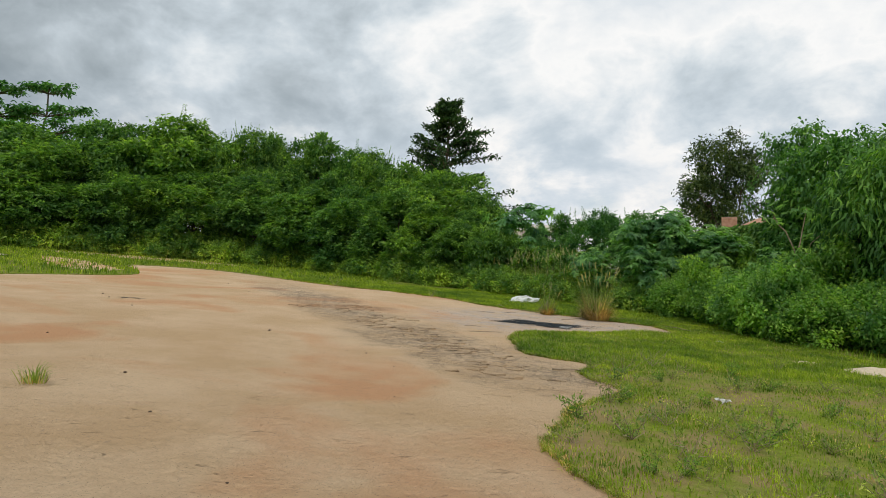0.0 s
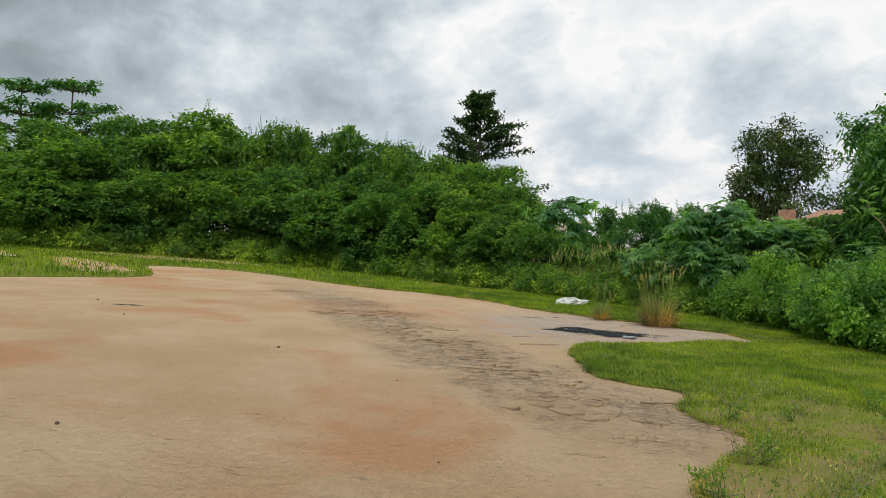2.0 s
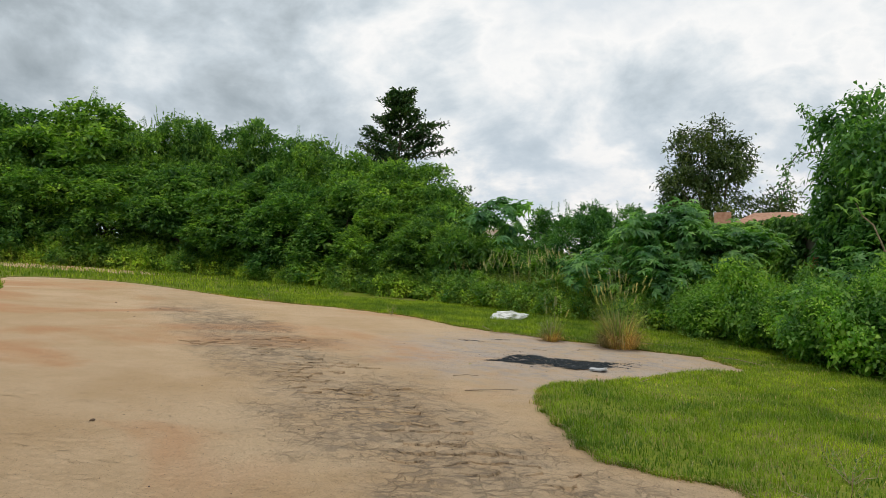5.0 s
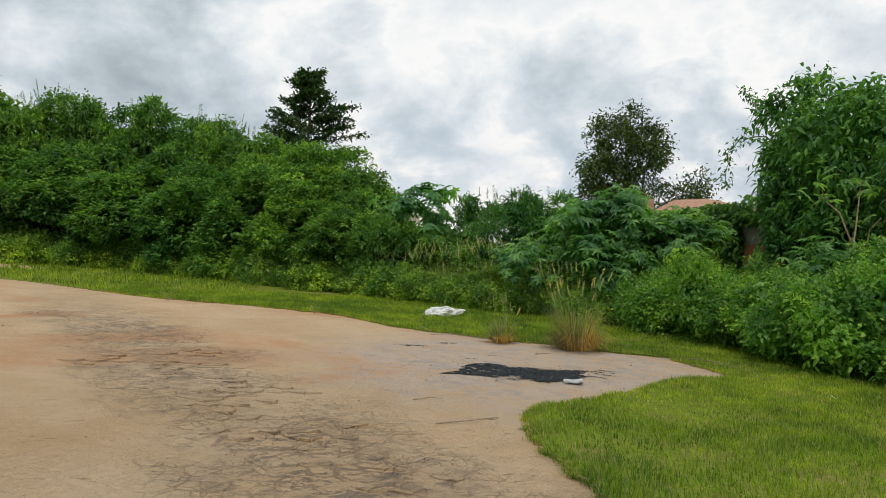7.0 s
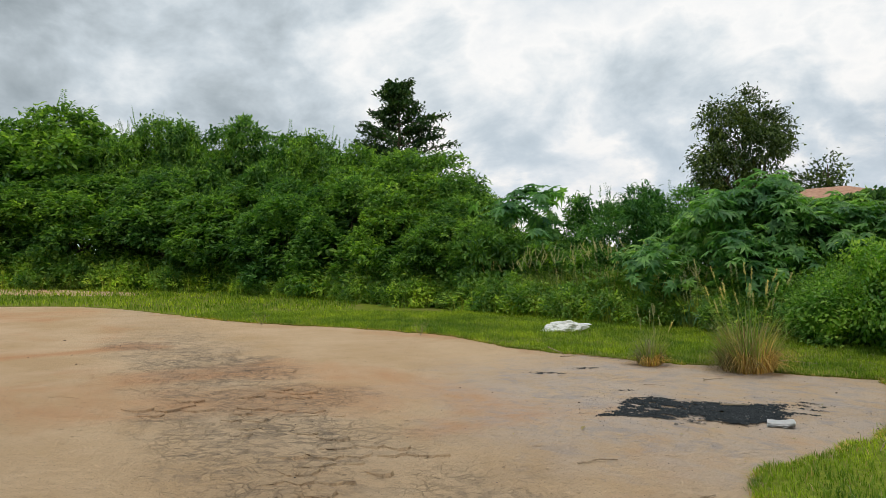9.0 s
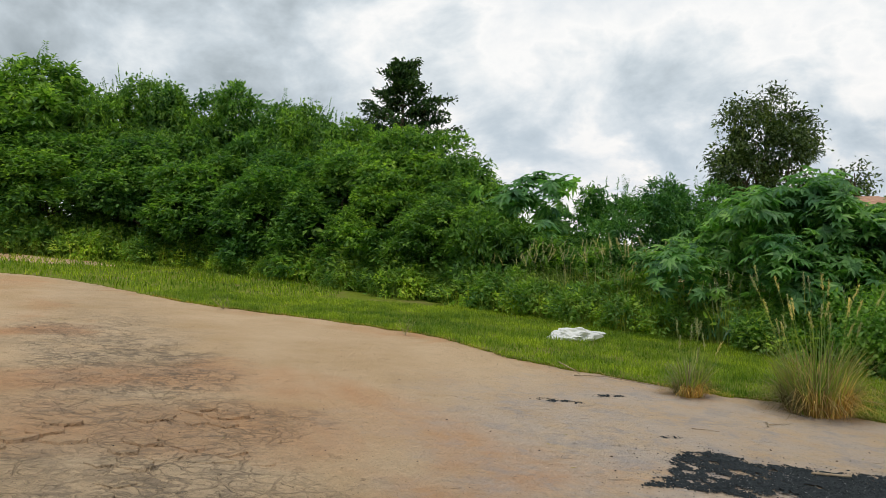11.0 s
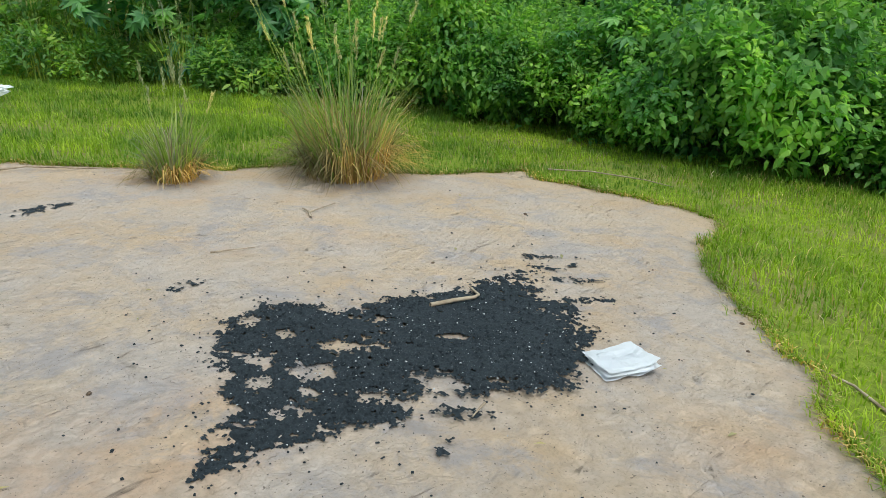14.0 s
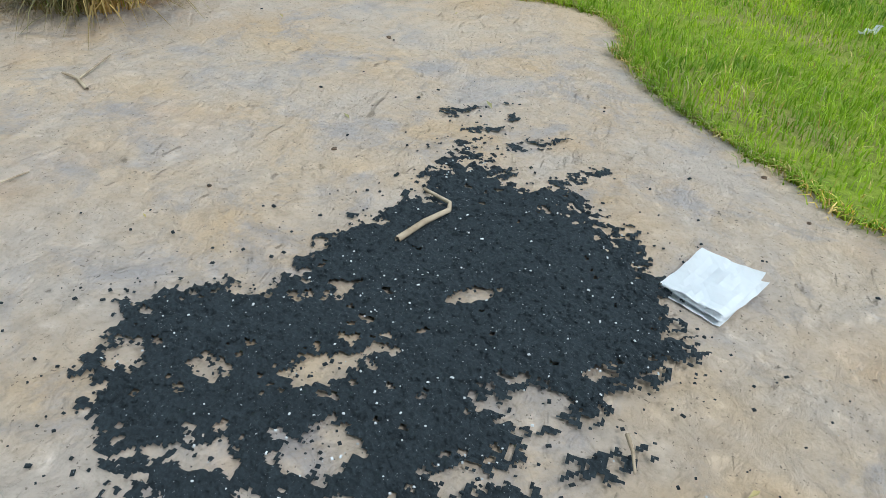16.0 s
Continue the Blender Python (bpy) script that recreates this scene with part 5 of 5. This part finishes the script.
# ---- sand heaps, litter, clods ----
def mound(x, y, rx, ry, h, turn, seed, label):
    bm = bmesh.new()
    bmesh.ops.create_grid(bm, x_segments=36, y_segments=28, size=1.0)
    dead = []
    for v in bm.verts:
        r = math.hypot(v.co.x, v.co.y)
        n = noise.fractal(Vector((v.co.x * 2, v.co.y * 2, seed)), 1.0, 2.0, 4)
        z = (1 - (r * (1 + 0.3 * n)) ** 1.6) * h + 0.02 * n
        v.co = Vector((v.co.x * rx, v.co.y * ry, z))
        if z < -0.04:
            dead.append(v)
    bmesh.ops.delete(bm, geom=dead, context="VERTS")
    for f in bm.faces:
        f.smooth = True
    me = bpy.data.meshes.new("sand_heap")
    bm.to_mesh(me), bm.free()
    me.materials.append(SAND)
    return stand(tagged(new("sand_heap", me), label, "sand heap"), x, y, turn, sink=0.0)


mound(4.6, -4.6, 0.75, 0.38, 0.13, -20, 1.0, "low heap of pale sand on the grass")
mound(3.75, -3.75, 0.35, 0.16, 0.05, 10, 4.0, "thin spill of pale sand on the grass")
mound(-22.8, 14.4, 1.1, 0.5, 0.09, 5, 7.0, "low heap of pale sand on the far turf")


def scrap(x, y, turn, length, width):
    bm = bmesh.new()
    n = 8
    rows = [[bm.verts.new((length * (i / n - 0.5), width * (j - 0.5), 0.05 + 0.02 * math.sin(i * 1.7) + 0.012 * j * math.cos(i))) for j in (0, 0.5, 1)] for i in range(n + 1)]
    for i in range(n):
        for j in range(2):
            bm.faces.new((rows[i][j], rows[i + 1][j], rows[i + 1][j + 1], rows[i][j + 1]))
    bmesh.ops.solidify(bm, geom=bm.faces[:], thickness=0.004)
    me = bpy.data.meshes.new("plastic_scrap")
    bm.to_mesh(me), bm.free()
    me.materials.append(PLASTIC)
    return stand(tagged(new("plastic_scrap", me), "small white plastic scrap in the grass", "litter"), x, y, turn)


scrap(0.4, -8.75, 115, 0.2, 0.07)
scrap(3.3, -1.0, 140, 0.22, 0.04)


def clods():
    rng = np.random.default_rng(161)
    bm = bmesh.new()
    bmesh.ops.create_icosphere(bm, subdivisions=2, radius=0.03)
    for v in bm.verts:
        v.co *= 1 + 0.5 * noise.noise(v.co * 40)
        v.co.z *= 0.6
    me = bpy.data.meshes.new("dirt_clod")
    bm.to_mesh(me), bm.free()
    me.materials.append(plain_material("dark_clod", (0.06, 0.04, 0.03), (0.16, 0.11, 0.07), 30, 0.95, 0.6, 0.01))
    spots = [(-9.39, 4.56), (-8.87, 4.88), (-8.4, 3.9), (-8.2, -7.2), (-6.1, -9.6), (-4.6, -8.9), (-3.9, -6.8), (-5.2, -11.2), (-6.2, -12.4), (-4.1, -12.8), (-7.4, -12.0), (-3.3, -9.8), (-5.7, -5.0),
             (-2.6, 1.6), (-2.1, 0.4), (-0.1, 1.5), (0.35, 1.25), (1.3, 0.35), (0.9, -0.35), (0.6, -0.5), (-2.4, 2.6), (-3.4, 1.2), (-1.7, 1.0), (1.7, 1.6), (-9.0, -2.6), (-10.6, -0.4), (-10.1, -1.2), (-9.9, 7.0), (-8.6, 6.2)]
    for k, (x, y) in enumerate(spots):
        ob = tagged(new("dirt_clod", me), "dark clod of earth lying on the yard", "clod", "dirt clods")
        g = rng.uniform(0.35, 0.8) * (1.1 if x < -5 else 0.6)
        ob.matrix_basis = Matrix.Translation((x, y, float(ground_z(x, y)) + 0.004)) @ Matrix.Rotation(k * 1.3, 4, "Z") @ Matrix.Diagonal((g, g * 0.8, g, 1))


clods()


# ---- sapling, hanging vine, mast and pole ----
def sapling(x, y):
    rng = np.random.default_rng(171)
    root = tagged(new("sapling"), "thin pale-stemmed sapling with palmate leaves before the creepers", "sapling")
    main = crooked(rng, (0, 0, 0), (0.12, 0, 2.2), 6, 0.02)
    lines_ = [(main, 0.035), (crooked(rng, main[-1], (-0.45, 0.1, 3.3), 5, 0.04), 0.022), (crooked(rng, main[-2], (0.75, 0, 2.75), 5, 0.05), 0.02), (crooked(rng, main[-1], (0.5, 0.2, 3.5), 5, 0.04), 0.02)]
    child("trunk", mesh_of("trunk", *joined(*[tube(p, np.linspace(r, r * 0.5, len(p)), 6) for p, r in lines_]), TWIG, True), root)
    ends = np.concatenate([p[-1] + rng.normal(0, 0.22, (9, 3)) for p, _ in lines_[1:]])
    child("foliage", mesh_of("foliage", *palmate(ends, rng.normal(0, 0.4, ends.shape), 0.27, rng), LEAF_CASTOR), root)
    return stand(root, x, y)


sapling(6.6, 2.6)


def hanging_vine(points, seed):
    rng = np.random.default_rng(seed)
    root = tagged(new("vine"), "thin leafy vine trailing from the creeper-covered tree", "vine", "hanging vines")
    p = np.array(points, float)
    t = np.linspace(0, len(p) - 1, 24)
    line = np.stack([np.interp(t, np.arange(len(p)), p[:, k]) for k in range(3)], 1) + rng.normal(0, 0.02, (24, 3))
    child("stem", mesh_of("stem", *tube(line, np.linspace(0.018, 0.006, 24), 4), BARK), root)
    q = np.repeat(line, 9, 0) + rng.normal(0, 0.08, (216, 3))
    child("foliage", mesh_of("foliage", *leaves(q, rng.normal(0, 0.5, (216, 3)) - np.array([0, 0, 0.6]), np.tile([0.2, -0.6, 0.6], (216, 1)), 0.15 * rng.uniform(0.6, 1.2, 216), 0.06), LEAF_VINE), root)
    return root


hanging_vine([(9.4, 8.0, 4.6), (8.9, 8.4, 5.0), (8.4, 8.7, 4.95), (8.1, 8.8, 4.6), (8.05, 8.8, 4.1), (8.0, 8.8, 3.65)], 181)
hanging_vine([(9.4, 8.0, 5.4), (9.0, 8.2, 5.8), (8.7, 8.4, 6.0), (8.4, 8.6, 6.25)], 182)
hanging_vine([(9.3, 8.0, 4.2), (8.95, 8.2, 4.0), (8.9, 8.2, 3.4), (8.9, 8.2, 2.9)], 183)


def power_pole(x, y):
    root = tagged(new("power_pole"), "distant utility pole with crossarms", "utility pole")
    child("pole", mesh_of("pole", *tube([(0, 0, -0.5), (0, 0, 4.0), (0, 0, 9.75)], [0.16, 0.14, 0.1], 8), STEEL, True), root)
    for z in (8.6, 9.3):
        bm = bmesh.new()
        box(bm, -1.0, 1.0, -0.06, 0.06, z - 0.06, z + 0.06)
        part("crossarm", bm, STEEL, root)
    root.matrix_basis = Matrix.Translation((x, y, float(ground_z(x, y))))
    return root


power_pole(24.6, 108.2)


def lattice_mast(x, y, height):
    root = tagged(new("mast"), "distant steel lattice mast above the hedge", "mast")
    for a in range(3):
        c, s = math.cos(a * 2.09), math.sin(a * 2.09)
        child("leg", mesh_of("leg", *tube([(c * 1.6, s * 1.6, -0.5), (c * 0.5, s * 0.5, height)], [0.09, 0.07], 5), STEEL), root)
    for k in range(14):
        z0, z1 = height * (0.55 + 0.032 * k), height * (0.55 + 0.032 * (k + 1))
        for a in range(3):
            def at(z, i):
                r = 1.6 - 1.1 * z / height
                return (math.cos(i * 2.09) * r, math.sin(i * 2.09) * r, z)
            child("brace", mesh_of("brace", *tube([at(z0, a), at(z1, a + 1)], [0.05, 0.05], 4), STEEL), root)
    for a in range(3):
        bm = bmesh.new()
        box(bm, -0.2, 0.2, -0.12, 0.12, height - 2.6, height - 0.3)
        ob = part("panel", bm, WHITEWALL, root, "pale antenna panel")
        ob.matrix_basis = pose(math.cos(a * 2.09) * 0.9, math.sin(a * 2.09) * 0.9, 0, 0, 0, math.degrees(a * 2.09) + 90)
    root.matrix_basis = Matrix.Translation((x, y, float(ground_z(x, y))))
    return root


lattice_mast(-99.6, 88.3, 27.3)


# ---- plates of dried silt along the grey tongue, each one lifted at its rim ----
def mud_plates():
    rng = np.random.default_rng(191)
    step = 0.29
    nx, ny = 12, 44
    seeds = np.zeros((ny, nx, 2))
    for j in range(ny):
        for i in range(nx):
            y = -8.2 + j * step * 0.87
            seeds[j, i] = (-0.42 * y - 4.9 - 1.7 + (i + 0.5 * (j % 2)) * step + rng.uniform(-0.135, 0.135), y + rng.uniform(-0.12, 0.12))
    made, rest = 0, []
    for j in range(1, ny - 1):
        for i in range(1, nx - 1):
            o = j % 2
            ring = [(j, i + 1), (j + 1, i + o), (j + 1, i - 1 + o), (j, i - 1), (j - 1, i - 1 + o), (j - 1, i + o)]
            c = seeds[j, i]
            off = abs(c[0] + 0.42 * c[1] + 4.9 + 0.5 * noise.noise(Vector((c[0] * 0.7, c[1] * 0.7, 2))))
            keep = 0.62 * noise.noise(Vector((c[0] * 1.5, c[1] * 1.5, 8))) + 0.55 - off * 0.75 - max(0, c[1] - 0.5) * 0.16
            if keep < rng.uniform(0.05, 0.55):
                continue
            pts = []
            for k in range(6):
                a, b = seeds[ring[k]], seeds[ring[(k + 1) % 6]]
                corner = (c + a + b) / 3
                pts.append(c + (corner - c) * rng.uniform(0.74, 0.95))
                nxt = (c + b + seeds[ring[(k + 2) % 6]]) / 3
                mid = (corner + nxt) / 2
                pts.append(c + (mid - c) * rng.uniform(0.70, 0.98))
            z0 = float(ground_z(c[0], c[1]))
            tilt = rng.normal(0, 0.02, 2)
            v = [(0.0, 0.0, 0.006)]
            for p in pts:
                d = p - c
                v.append((d[0], d[1], 0.009 + 0.004 * rng.random() + float(d @ tilt)))
            for p in pts:
                d = (p - c) * 1.03
                v.append((d[0], d[1], -0.02))
            f = [(0, 1 + k, 1 + (k + 1) % 12) for k in range(12)]
            for k in range(12):
                a, b = 1 + k, 1 + (k + 1) % 12
                f += [(a, a + 12, b + 12), (a, b + 12, b)]
            v = np.array(v) + np.array([c[0], c[1], z0])
            if made < 300 and -5.5 < c[1] < 2.5:
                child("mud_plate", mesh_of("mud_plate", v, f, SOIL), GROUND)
                made += 1
            else:
                rest.append((v, np.array(f)))
    if rest:
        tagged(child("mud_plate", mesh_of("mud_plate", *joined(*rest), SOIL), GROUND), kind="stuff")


mud_plates()


# ---- dead leaves and bits of straw on the earth ----
def dead_leaf(x, y, turn, length):
    v, f = leaves(np.array([[0.0, 0, 0.006]]), np.array([[1.0, 0, 0.12]]), np.array([[0, 0, 1.0]]), length, length * 0.3, 0.3)
    me = mesh_of("dead_leaf", v, f, STRAW)
    return stand(tagged(new("dead_leaf", me), "brown dead leaf lying on the earth", "leaf", "dead leaves"), x, y, turn)


rng = np.random.default_rng(201)
for k in range(34):
    x, y = rng.uniform(-3.2, 2.4), rng.uniform(-1.8, 4.2)
    if not in_polygon(np.array([x]), np.array([y]), LAWN)[0] and not in_polygon(np.array([x]), np.array([y]), ASH_EDGE)[0]:
        dead_leaf(x, y, rng.uniform(0, 360), rng.uniform(0.025, 0.07))
dead_leaf(-2.02, -0.35, 60, 0.13)
stick([(-0.55, 2.15, 0), (-0.42, 2.1, 0.006), (-0.3, 2.08, 0.0)], 0.005, "short pale straw on the earth")
stick([(3.1, 2.4, 0.03), (3.3, 2.05, 0.05), (3.5, 1.6, 0.03), (3.45, 1.3, 0.03)], 0.008, "bent dry stalk lying on the turf")
stick([(2.0, 4.4, 0.03), (2.5, 4.1, 0.05), (2.9, 3.9, 0.03)], 0.007, "bent dry stalk lying on the turf")
stick([(0.3, -1.25, 0.01), (0.55, -0.95, 0.02), (0.62, -0.8, 0.01)], 0.008, "dry stalk along the turf's edge")
